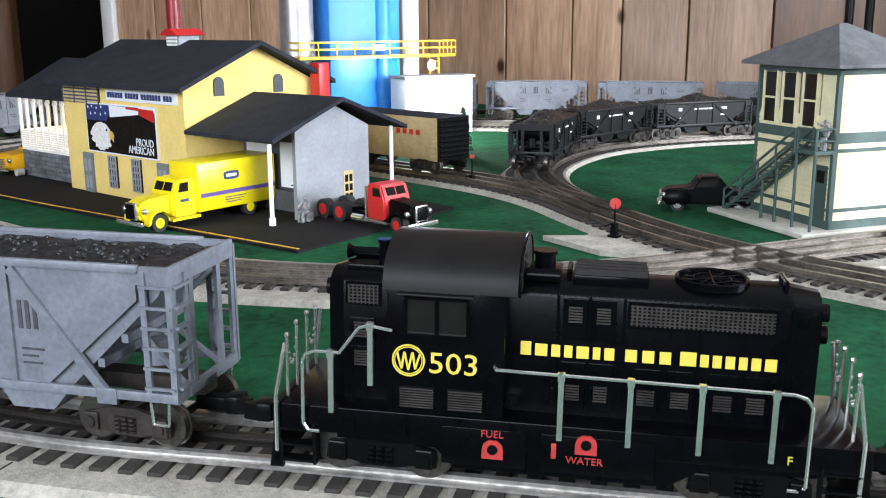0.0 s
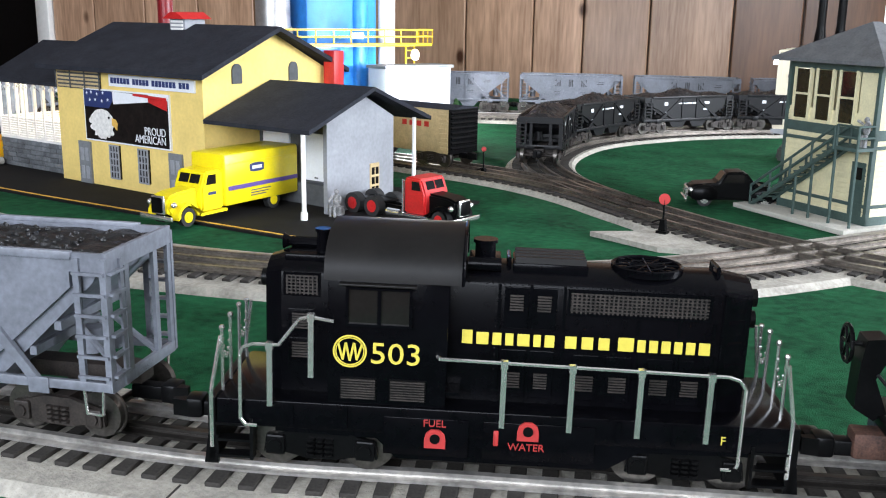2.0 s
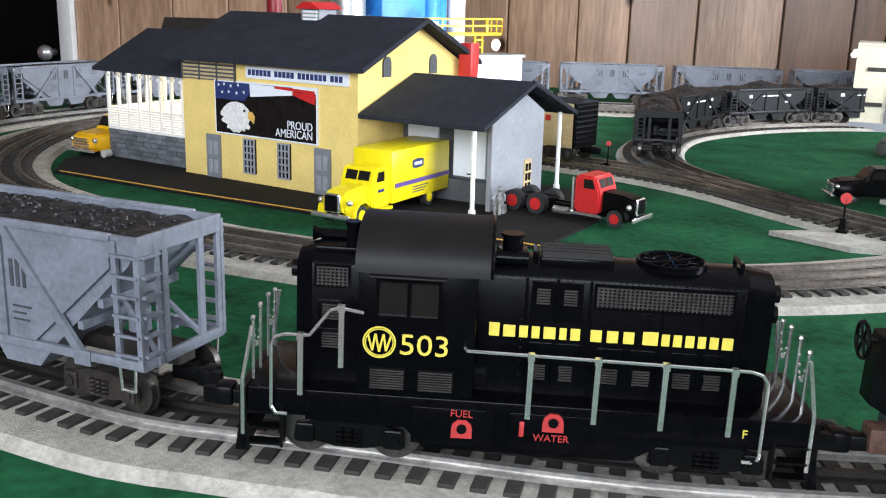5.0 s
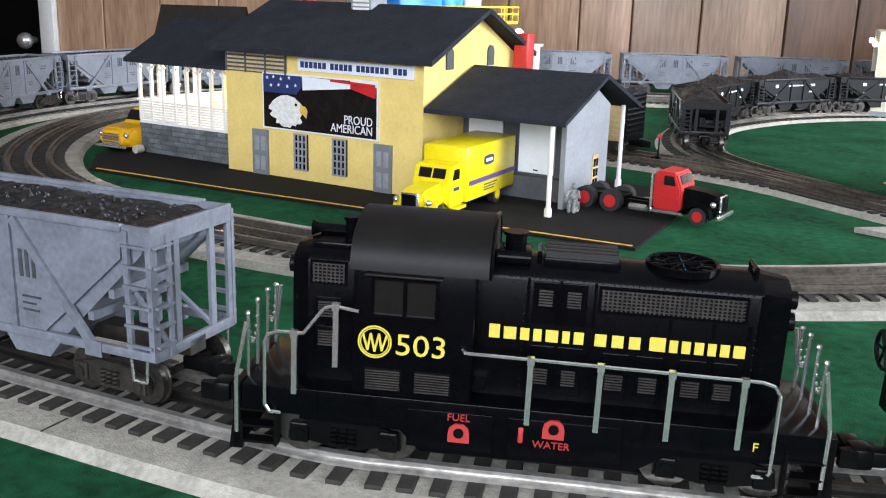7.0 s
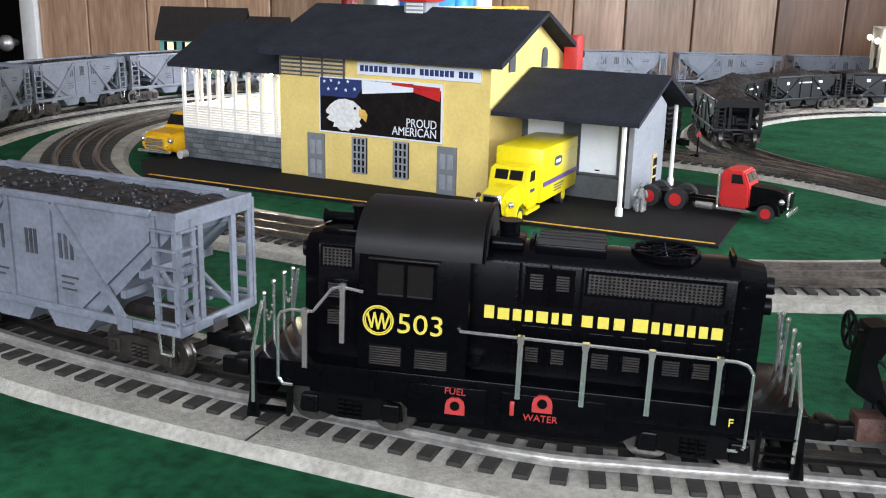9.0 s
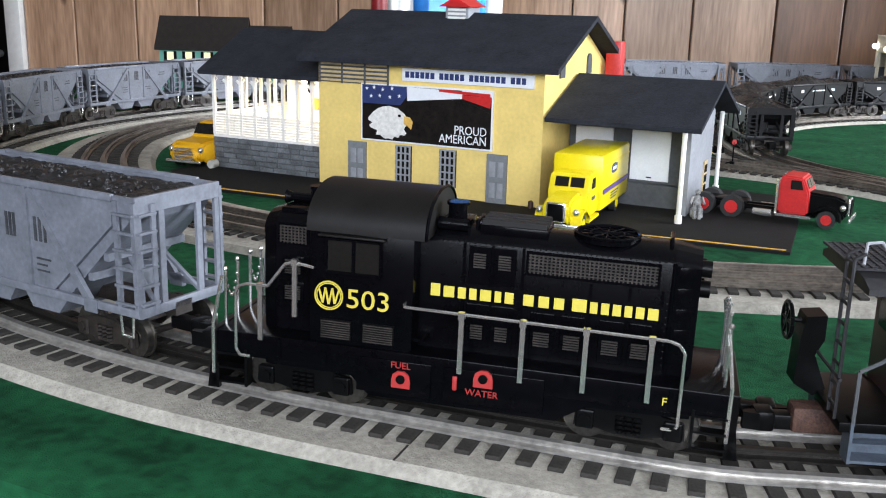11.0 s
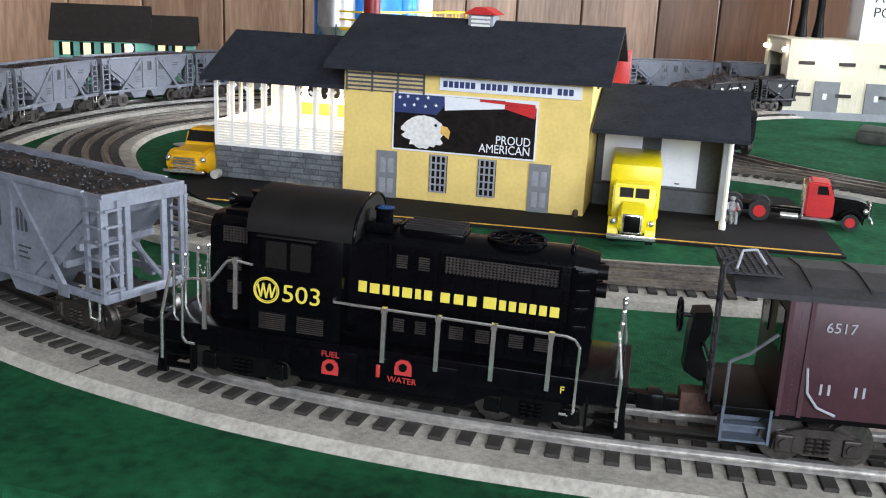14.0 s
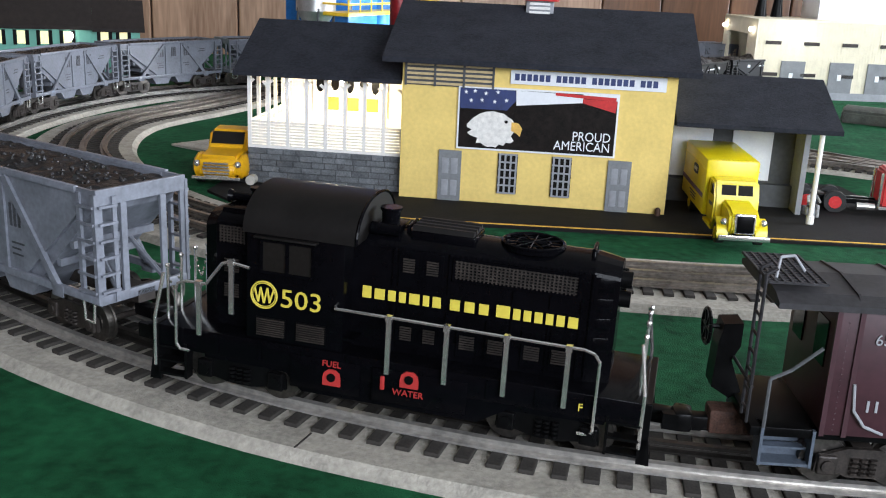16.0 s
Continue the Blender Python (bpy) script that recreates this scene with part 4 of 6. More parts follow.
    # handrails
    for sgn in (-1, 1):
        y = sgn * 0.0366
        bm = bm_new()
        wire(bm, [(-0.0335, sgn * C, 0.0627), (-0.032, y, 0.0627), (0.104, y, 0.0613), (0.1095, y, 0.0597), (0.1125, y, 0.0555), (0.1125, y, 0.0165), (0.111, y, 0.0142), (0.1045, y, 0.0142)], 0.0009)
        part("handrail", bm, M_CHROME, t, "bright steel wire handrail")
        bm = bm_new()
        wire(bm, [(-0.0831, y, 0.0788), (-0.095, y, 0.0805), (-0.0996, y, 0.079), (-0.1096, y, 0.0656), (-0.122, y, 0.0655), (-0.127, y, 0.0635), (-0.1285, y, 0.0595), (-0.1285, y, 0.027), (-0.1262, y, 0.0237), (-0.1205, y, 0.0235)], 0.0009)
        part("handrail", bm, M_CHROME, t, "bright steel wire handrail")
        for x, z0, z1 in ((-0.0013, 0.0295, 0.0628), (0.031, 0.029, 0.0625), (0.0635, 0.028, 0.0622), (0.0962, 0.0272, 0.0618), (-0.114, 0.0342, 0.0661), (-0.094, 0.050, 0.0814)):
            bm = bm_new()
            box(bm, x - 0.0013, x + 0.0013, y - 0.0008, y + 0.0008, z0, z1)
            box(bm, x - 0.0017, x + 0.0017, y - 0.0016, y + 0.0016, z1 - 0.0028, z1 + 0.0008)
            part("stanchion", bm, M_CHROME, t, smooth=False)
        for s, x in ((1, 0.137), (-1, -0.1435)):
            bm = bm_new()
            wire(bm, [(x, sgn * 0.034, 0.010), (x, sgn * 0.034, 0.040), (x - s * 0.004, sgn * 0.0305, 0.0665)], 0.0011)
            part("end_rail", bm, M_CHROME, t, "steel grab rail at the end platform")
            for yy, z1 in ((0.024, 0.0685), (0.0085, 0.0705)):
                bm = bm_new()
                wire(bm, [(x - s * 0.003, sgn * yy, DK), (x - s * 0.003, sgn * yy, z1)], 0.0009)
                ball(bm, (x - s * 0.003, sgn * yy, z1), 0.0016, u=8, v=5)
                part("chain_post", bm, M_CHROME, t)
            bm = bm_new()
            for k in range(11):
                u = k / 10
                ball(bm, (x - s * 0.003, sgn * (0.024 - 0.0155 * u), 0.067 - 0.016 * math.sin(math.pi * u)), 0.0009, 1, 0.6, 1.2, u=6, v=4)
            part("chain", bm, M_CHROME, t, "sagging steel chain")
    # pilots and steps
    for s, x in ((1, 0.1375), (-1, 0.1415)):
        bm = bm_new()
        box(bm, s * x, s * (x + 0.004), -0.034, 0.034, 0.002, DK, 0.0005)
        for y in (-0.034, 0.031):
            prism(bm, [(s * (x - 0.001), 0.001), (s * (x + 0.006), 0.001), (s * (x + 0.004), 0.016), (s * (x - 0.001), 0.016)], "y", y, y + 0.003)
        pl = part("pilot", bm, M_BLACK, t, "black pilot plate", False)
        for y in (-0.0315, 0.0315):
            bm = bm_new()
            box(bm, s * (x - 0.0185), s * (x - 0.017), y - 0.0035, y + 0.0035, 0.004, 0.026)
            part("step_hanger", bm, M_BLACK, pl, smooth=False)
            for i in range(3):
                bm = bm_new()
                box(bm, s * (x - 0.017), s * x, y - 0.0035, y + 0.0035, 0.005 + i * 0.0085, 0.0062 + i * 0.0085)
                part("step", bm, M_BLACK, pl, smooth=False)
        coupler(t, s * (x + 0.003), s)
    for x in (-0.088, 0.090):
        bogie(t, x, 0.0125, 0.045, M_BLACK, turn=-3)
    return t


def hopper(m, paint, label, dark=False, seed=1, top=0.102):
    t = thing("hopper_car", m, label, "hopper car", "black hopper cars" if dark else "grey hopper cars")
    L, W, Zb, Zt = 0.1176, 0.0355, 0.0285 if top > 0.1 else 0.0265, top
    if dark:
        L, W, Zb, Zt = 0.112, 0.034, 0.0235, 0.071
    X1, X2 = L - 0.021, 0.038
    # slope sheets and bays between the two side sheets
    bm = bm_new()
    prism(bm, [(-L + 0.006, Zt - 0.009), (L - 0.006, Zt - 0.009), (L - 0.010, Zt - 0.016), (X2 + 0.012, Zb + 0.002), (X2, Zb - 0.012), (0.012, Zb - 0.012), (0.0, Zb + 0.006), (-0.012, Zb - 0.012), (-X2, Zb - 0.012), (-X2 - 0.012, Zb + 0.002), (-L + 0.010, Zt - 0.016)], "y", -W + 0.003, W - 0.003)
    body = part("body", bm, paint, t, "sloping hopper bays", False)
    for s in (-1, 1):
        for z in (0.35, 0.62):
            bm = bm_new()
            xx = s * (X2 + 0.012 + (L - 0.022 - X2) * z)
            zz = Zb + 0.002 + (Zt - 0.018 - Zb) * z
            box(bm, xx - 0.002, xx + 0.002, -W + 0.0035, W - 0.0035, zz - 0.006, zz - 0.001)
            part("stiffener", bm, paint, body, smooth=False)
    for sg in (-1, 1):
        y0, y1 = sorted((sg * (W - 0.003), sg * W))
        bm = bm_new()
        prism(bm, [(-X1, Zt - 0.001), (X1, Zt - 0.001), (X1, Zt - 0.018), (X2, Zb + 0.004), (-X2, Zb + 0.004), (-X1, Zt - 0.018)], "y", y0, y1)
        sd = part("side_sheet", bm, paint, t, "flat side sheet cut off along the slope", False)
        y2, y3 = sorted((sg * (W - 0.0015), sg * (W + 0.0018)))
        bm = bm_new()
        box(bm, -X1 - 0.002, X1 + 0.002, y2, y3, Zt - 0.003, Zt + 0.0014, 0.0004)
        part("top_rail", bm, paint, sd)
        bm = bm_new()
        box(bm, -L + 0.0006, L - 0.0006, y2, y3, Zb, Zb + 0.0052, 0.0004)
        part("side_sill", bm, paint, sd)
        for x in (-0.018, 0.018):
            bm = bm_new()
            box(bm, x - 0.0018, x + 0.0018, y2, y3, Zb + 0.005, Zt - 0.003)
            part("side_post", bm, paint, sd, smooth=False)
        for s in (-1, 1):
            a, b = Vector((s * 0.0215, sg * (W + 0.0006), Zt - 0.004)), Vector((s * 0.0755, sg * (W + 0.0006), Zb + 0.001))
            d = b - a
            bm = bm_new()
            box(bm, -d.length / 2, d.length / 2, -0.0016, 0.0016, -0.0026, 0.0026, m=Matrix.Translation((a + b) / 2) @ Matrix.Rotation(-math.atan2(d.z, d.x), 4, "Y"))
            part("brace", bm, paint, sd, "diagonal side brace", False)
            bm = bm_new()
            box(bm, s * 0.0755 - 0.006, s * 0.0755 + 0.006, y2, sg * (W + 0.0026), Zb - 0.003, Zb + 0.006, 0.0006)
            part("gusset", bm, paint, sd)
    for s in (-1, 1):
        xe = s * L
        x0, x1 = sorted((xe, xe - s * 0.003))
        bm = bm_new()
        box(bm, x0, x1, -W, W, Zt - 0.0095, Zt + 0.001, 0.0004)
        for y in (-W, W - 0.0025):
            box(bm, min(xe - s * 0.002, s * X1), max(xe - s * 0.002, s * X1), y, y + 0.0025, Zt - 0.0095, Zt + 0.0005)
        ef = part("end_beam", bm, paint, t, "deep top end beam", False)
        bm = bm_new()
        box(bm, x0, x1, -W, W, Zb - 0.001, Zb + 0.0055, 0.0004)
        part("end_sill", bm, paint, ef)
        for y in (-W, -W + 0.0185, 0.0145, W - 0.0045):
            bm = bm_new()
            box(bm, x0 + 0.0004, x1 - 0.0004, y, y + 0.0045, Zb + 0.003, Zt - 0.006)
            part("end_post", bm, paint, ef, smooth=False)
        for sg in (-1, 1):
            y = sg * (W + 0.0004)
            bm = bm_new()
            for x in (xe - s * 0.0015, xe - s * 0.0165):
                box(bm, x - 0.0017, x + 0.0017, y - 0.0012, y + 0.0012, Zb, Zt - 0.002)
            for i in range(6):
                z = Zb + 0.008 + i * (Zt - Zb - 0.018) / 5
                box(bm, min(xe - s * 0.0005, xe - s * 0.0180), max(xe - s * 0.0005, xe - s * 0.0180), y - 0.0012, y + sg * 0.0028, z - 0.0006, z + 0.0010)
            part("ladder", bm, paint, t, smooth=False)
        bm = bm_new()
        box(bm, min(xe, xe + s * 0.0014), max(xe, xe + s * 0.0014), -W + 0.011, -W + 0.0142, Zb, Zt - 0.004)
        for i in range(6):
            z = Zb + 0.008 + i * (Zt - Zb - 0.018) / 5
            box(bm, min(xe - s * 0.001, xe + s * 0.0026), max(xe - s * 0.001, xe + s * 0.0026), -W + 0.0005, -W + 0.0142, z - 0.0006, z + 0.0010)
        part("end_ladder", bm, paint, t, smooth=False)
        for y in (-0.012, 0.012):
            bm = bm_new()
            rod(bm, (xe - s * 0.004, y * 1.6, Zb + 0.004), (s * 0.078, y, Zb + 0.036), 0.0018, 6)
            part("slope_strut", bm, paint, t)
        bm = bm_new()
        box(bm, min(s * 0.03, xe), max(s * 0.03, xe), -0.007, 0.007, Zb - 0.006, Zb + 0.003)
        part("centre_sill", bm, M_TRUCK, t, "rust brown centre sill", False)
        bm = bm_new()
        rod(bm, (s * 0.088, -0.004, Zb + 0.010), (s * 0.088, -0.004, Zb + 0.024), 0.0065, 14)
        part("brake_cylinder", bm, paint, t)
        for sg in (-1, 1):
            bm = bm_new()
            wire(bm, [(xe - s * 0.0165, sg * (W + 0.001), Zb + 0.001), (xe - s * 0.0155, sg * (W + 0.001), 0.0155), (xe - s * 0.0065, sg * (W + 0.001), 0.0155), (xe - s * 0.0055, sg * (W + 0.001), Zb + 0.001)], 0.0009)
            part("stirrup", bm, M_CHROME if not dark else M_BLACK, t)
        coupler(t, xe - s * 0.002, s)
    # coal load
    rnd = random.Random(seed)
    bm = bm_new()
    nx, ny = 40, 12
    grid = []
    for i in range(nx + 1):
        row = []
        for j in range(ny + 1):
            u, v = i / nx * 2 - 1, j / ny * 2 - 1
            h = (0.010 if dark else 0.002) * (1 - v * v) * (1 - abs(u) ** 6) * (1.2 + 0.5 * math.cos(u * 6)) - 0.0035
            row.append(bm.verts.new((u * (L - 0.006), v * (W - 0.003), Zt + h + rnd.uniform(-0.0012, 0.0016))))
        grid.append(row)
    for i in range(nx):
        for j in range(ny):
            bm.faces.new((grid[i][j], grid[i + 1][j], grid[i + 1][j + 1], grid[i][j + 1]))
    for _ in range(150):
        u, v = rnd.uniform(-0.95, 0.95), rnd.uniform(-0.9, 0.9)
        h = (0.010 if dark else 0.002) * (1 - v * v) * (1 - abs(u) ** 6) * (1.2 + 0.5 * math.cos(u * 6)) - 0.0035
        r = rnd.uniform(0.0012, 0.0026)
        bmesh.ops.create_icosphere(bm, subdivisions=1, radius=r, matrix=pose(u * (L - 0.009), v * (W - 0.006), Zt + h + 0.0004, rnd.uniform(0, 90), rnd.uniform(0, 90), rnd.uniform(0, 90)) @ Matrix.Diagonal((1, rnd.uniform(0.6, 1), rnd.uniform(0.5, 0.9), 1)))
    part("coal_load", bm, M_COAL, t, "heaped black coal", False)
    # lettering as plain bars
    if dark:
        bars = [(-0.05, 0.056, 0.016, 0.0045), (-0.020, 0.057, 0.012, 0.0025), (-0.006, 0.057, 0.016, 0.0025), (0.012, 0.057, 0.018, 0.0025), (0.055, 0.055, 0.008, 0.006), (-0.048, 0.044, 0.012, 0.003), (0.05, 0.040, 0.010, 0.0025)]
    else:
        bars = [(-0.036, 0.064, 0.012, 0.016), (-0.005, 0.064, 0.010, 0.016), (0.0235, 0.064, 0.012, 0.016), (-0.075, 0.074, 0.012, 0.0014), (-0.075, 0.070, 0.016, 0.0014), (-0.036, 0.050, 0.014, 0.0012), (-0.036, 0.046, 0.010, 0.0012), (0.024, 0.052, 0.014, 0.0012), (0.024, 0.048, 0.010, 0.0012), (0.024, 0.044, 0.012, 0.0012)]
    for x, z, wd, hh in bars:
        for sg in (-1, 1):
            bm = bm_new()
            y = sg * (W + 0.0002)
            if hh > 0.01:
                for u in (0.0, 0.5, 1.0):
                    box(bm, x + u * (wd - 0.0026), x + u * (wd - 0.0026) + 0.0026, y - 0.0002, y + 0.0002, z, z + hh)
            else:
                box(bm, x, x + wd, y - 0.0002, y + 0.0002, z, z + hh)
            part("letter_bar", bm, M_SIGN if dark else M_LETTER, t, smooth=False)
    bogie(t, -0.085, 0.0125, 0.044)
    bogie(t, 0.085, 0.0125, 0.044, turn=-4 if not dark else 0)
    return t


def caboose(m):
    t = thing("caboose", m, "oxide red caboose with black roof, end platform and brake wheel", "caboose")
    L, W, B, ZT = 0.110, 0.0345, 0.0765, 0.095
    bm = bm_new()
    box(bm, -L, L, -W + 0.001, W - 0.001, 0.026, 0.031, 0.0005)
    part("frame", bm, M_BLACK, t)
    bm = bm_new()
    box(bm, -B, B, -W, W, 0.029, ZT, 0.001)
    body = part("body", bm, M_CABOOSE, t, "oxide red sides")
    for x in (-B + 0.0006, -B + 0.0115, B - 0.0115, B - 0.0006):
        bm = bm_new()
        box(bm, x - 0.0012, x + 0.0012, -W - 0.0012, -W + 0.0004, 0.029, ZT)
        part("corner_rib", bm, M_CABOOSE, body, smooth=False)
    bm = bm_new()
    for i in range(20):
        for x in (-B + 0.006, B - 0.006):
            ball(bm, (x, -W, 0.032 + i * 0.003), 0.0005, u=5, v=4)
    part("rivet_row", bm, M_CABOOSE, body)
    for y in (-0.026, 0.010):
        bm = bm_new()
        box(bm, -B - 0.0008, -B + 0.0004, y, y + 0.016, 0.062, 0.086)
        part("end_window", bm, M_GLASS, body, smooth=False)
    bm = bm_new()
    wire(bm, [(-B + 0.0125, -W - 0.0015, 0.058), (-B + 0.014, -W - 0.002, 0.044), (-B + 0.020, -W - 0.002, 0.036), (-B + 0.030, -W - 0.0015, 0.032)], 0.0008)
    part("grab_iron", bm, M_GWALL, body)
    lettering("car_number", "6517", 0.0080, pose(-0.0575, -W - 0.0006, 0.0785, 90, 0, 0), M_GWALL, body)
    for x in (-0.056, -0.038, -0.020):
        bm = bm_new()
        for dx in (0, 0.0042):
            box(bm, x + dx, x + dx + 0.0013, -W - 0.0005, -W + 0.0003, 0.043, 0.049)
        part("letter_bar", bm, M_GWALL, body, smooth=False)
    bm = bm_new()
    box(bm, -0.012, 0.012, -W - 0.0008, -W + 0.0004, 0.060, 0.082)
    part("window", bm, M_GLASS, body)
    bm = bm_new()
    prism(bm, [(-W - 0.003, ZT), (-W - 0.003, ZT + 0.003), (-W + 0.006, ZT + 0.006), (0, ZT + 0.0085), (W - 0.006, ZT + 0.006), (W + 0.003, ZT + 0.003), (W + 0.003, ZT)], "x", -0.106, 0.106)
    rf = part("roof", bm, M_CABROOF, t, "blackened roof with running boards", False)
    for x in (-0.066, -0.036, 0.0, 0.036, 0.066):
        bm = bm_new()
        prism(bm, [(-W - 0.0032, ZT + 0.002), (-W + 0.006, ZT + 0.0068), (0, ZT + 0.0093), (W - 0.006, ZT + 0.0068), (W + 0.0032, ZT + 0.002)], "x", x - 0.0006, x + 0.0006)
        part("roof_seam", bm, M_CABROOF, rf, smooth=False)
    for s in (-1, 1):
        bm = bm_new()
        for i in range(13):
            box(bm, s * 0.080, s * 0.110, -0.026 + i * 0.0042, -0.0248 + i * 0.0042, 0.1038, 0.1050)
        for i in range(8):
            box(bm, s * (0.080 + i * 0.0041), s * (0.0812 + i * 0.0041), -0.026, 0.0256, 0.1041, 0.1053)
        part("roof_grating", bm, M_CABROOF, rf, "open roof grating", False)
        bm = bm_new()
        wire(bm, [(s * 0.104, -0.020, 0.105), (s * 0.100, -0.010, 0.113), (s * 0.092, -0.006, 0.113), (s * 0.086, -0.006, 0.105)], 0.0008)
        part("roof_grab", bm, M_GWALL, rf)
        bm = bm_new()
        for y in (-0.031, -0.0205):
            wire(bm, [(s * 0.112, y, 0.032), (s * 0.112, y, 0.110), (s * 0.107, y, 0.113)], 0.0009)
        for i in range(8):
            wire(bm, [(s * 0.112, -0.031, 0.038 + i * 0.010), (s * 0.112, -0.0205, 0.038 + i * 0.010)], 0.0008)
        part("end_ladder", bm, M_CABROOF, t, "dark end ladder")
        bm = bm_new()
        wire(bm, [(s * 0.104, -0.034, 0.030), (s * 0.104, -0.034, 0.057), (s * 0.094, -0.033, 0.062), (s * 0.080, -0.032, 0.074)], 0.0010)
        part("platform_rail", bm, M_DGREY, t)
        bm = bm_new()
        wire(bm, [(s * 0.112, -0.033, 0.052), (s * 0.112, 0.033, 0.052), (s * 0.112, 0.033, 0.030)], 0.0009)
        part("end_rail", bm, M_CABROOF, t)
        bm = bm_new()
        prism(bm, [(s * 0.112, 0.028), (s * 0.122, 0.034), (s * 0.121, 0.058), (s * 0.119, 0.070), (s * 0.109, 0.071), (s * 0.109, 0.058), (s * 0.113, 0.050), (s * 0.106, 0.032)], "y", 0.006, 0.021)
        part("brake_stand", bm, M_BLACK, t, "black brake housing", False)
        bm = bm_new()
        rod(bm, (s * 0.118, 0.0135, 0.066), (s * 0.1265, 0.0135, 0.066), 0.0014, 8)
        for k in range(16):
            a, b = 2 * math.pi * k / 16, 2 * math.pi * (k + 1) / 16
            rod(bm, (s * 0.1265, 0.0135 + 0.0095 * math.cos(a), 0.066 + 0.0095 * math.sin(a)), (s * 0.1265, 0.0135 + 0.0095 * math.cos(b), 0.066 + 0.0095 * math.sin(b)), 0.0011, 6)
        for k in range(3):
            a = math.pi * k / 3
            rod(bm, (s * 0.1265, 0.0135 - 0.009 * math.cos(a), 0.066 - 0.009 * math.sin(a)), (s * 0.1265, 0.0135 + 0.009 * math.cos(a), 0.066 + 0.009 * math.sin(a)), 0.0008, 6)
        part("brake_wheel", bm, M_BLACK, t, "black brake wheel")
        for y in (-0.0295, 0.0295):
            bm = bm_new()
            for x in (0.078, 0.1035):
                box(bm, s * x, s * (x + 0.0015), y - 0.0055, y + 0.0055, 0.0105, 0.031)
            box(bm, s * 0.0795, s * 0.1035, y - 0.005, y + 0.005, 0.0107, 0.0122)
            sw = part("step_well", bm, M_STEP, t, "blue-grey steps", False)
            for i in range(1, 3):
                bm = bm_new()
                yy = y + (0.003 * i if y < 0 else -0.003 * i)
                box(bm, s * 0.0795, s * 0.1035, yy - 0.003, yy + 0.003, 0.0112 + i * 0.0065, 0.0124 + i * 0.0065)
                box(bm, s * 0.0795, s * 0.1035, yy + (0.0022 if y < 0 else -0.003), yy + (0.003 if y < 0 else -0.0022), 0.0112 + i * 0.0065 - 0.006, 0.0112 + i * 0.0065)
                part("step", bm, M_STEP, sw, smooth=False)
        bm = bm_new()
        box(bm, s * 0.095, s * 0.124, -0.007, 0.007, 0.012, 0.026, 0.002)
        part("draft_gear", bm, M_RUST, t, "rusty brown coupler pocket")
        coupler(t, s * 0.120, s)
    bogie(t, -0.052, 0.0125, 0.036)
    bogie(t, 0.052, 0.0125, 0.036)
    return t


HOPPER_LABEL = "grey two-bay hopper car heaped with coal, on the loop track"
LOCO_ROWS = [(0, 1.1052, -0.3326, 30.76), (0.5, 1.0779, -0.3462, 31.11), (1, 1.0457, -0.3623, 31.27), (1.5, 1.0148, -0.3758, 31.64), (2, 0.9797, -0.3939, 32.45), (2.5, 0.9512, -0.4085, 32.53), (3, 0.9191, -0.4260, 32.55), (3.5, 0.8913, -0.4427, 32.26), (4, 0.8585, -0.4592, 31.89), (6.5, 0.7193, -0.5107, 25.67), (7, 0.6948, -0.5217, 24.22), (7.5, 0.6717, -0.5311, 23.07), (8, 0.6504, -0.5366, 22.02), (8.5, 0.6188, -0.5461, 20.27), (9, 0.5885, -0.5548, 18.39), (11.5, 0.4382, -0.5688, 11.01), (12, 0.4015, -0.5747, 9.46), (12.5, 0.3690, -0.5767, 7.83), (13, 0.3312, -0.5787, 5.95), (13.5, 0.2939, -0.5790, 3.99), (14, 0.2508, -0.5771, 2.05), (14.5, 0.2144, -0.5749, -0.59), (15, 0.1705, -0.5707, -3.54), (15.5, 0.1338, -0.5640, -5.90), (16, 0.0958, -0.5557, -7.79)]
LOCO_S = [LOOP.nearest(x, y) for _, x, y, _ in LOCO_ROWS]
loco = locomotive(pose(*LOCO_ROWS[0][1:3], RAIL_Z, 0, 1.2, LOCO_ROWS[0][3]))
HOPPER_GAP, HOPPER_STEP, CABOOSE_GAP = 0.319, 0.264, -0.2975


def hopper_pose(s, i):
    return LOOP.car_at(s + HOPPER_GAP + HOPPER_STEP * i, 0.083, RAIL_Z, LOOP_MID, 4.0 if i == 0 else 0.0)


def caboose_pose(s):
    return LOOP.car_at(s + CABOOSE_GAP, 0.064, RAIL_Z, LOOP_MID)


first = hopper(hopper_pose(LOCO_S[0], 0), M_GREYCAR, HOPPER_LABEL)
second = hopper(hopper_pose(LOCO_S[0], 1), M_GREYCAR, HOPPER_LABEL, seed=2, top=0.0895)
hoppers = [first, second] + [copy_thing(second, hopper_pose(LOCO_S[0], i)) for i in range(2, 17)]
cab_car = caboose(caboose_pose(LOCO_S[0]))
dark = hopper(BLACKLOOP.car_at(0.585, 0.083, RAIL_Z), M_BLACKCAR, "black hopper car heaped with coal, standing on the curved track", True, 4)
for i in range(1, 4):
    copy_thing(dark, BLACKLOOP.car_at(0.585 + 0.252 * i, 0.083, RAIL_Z))


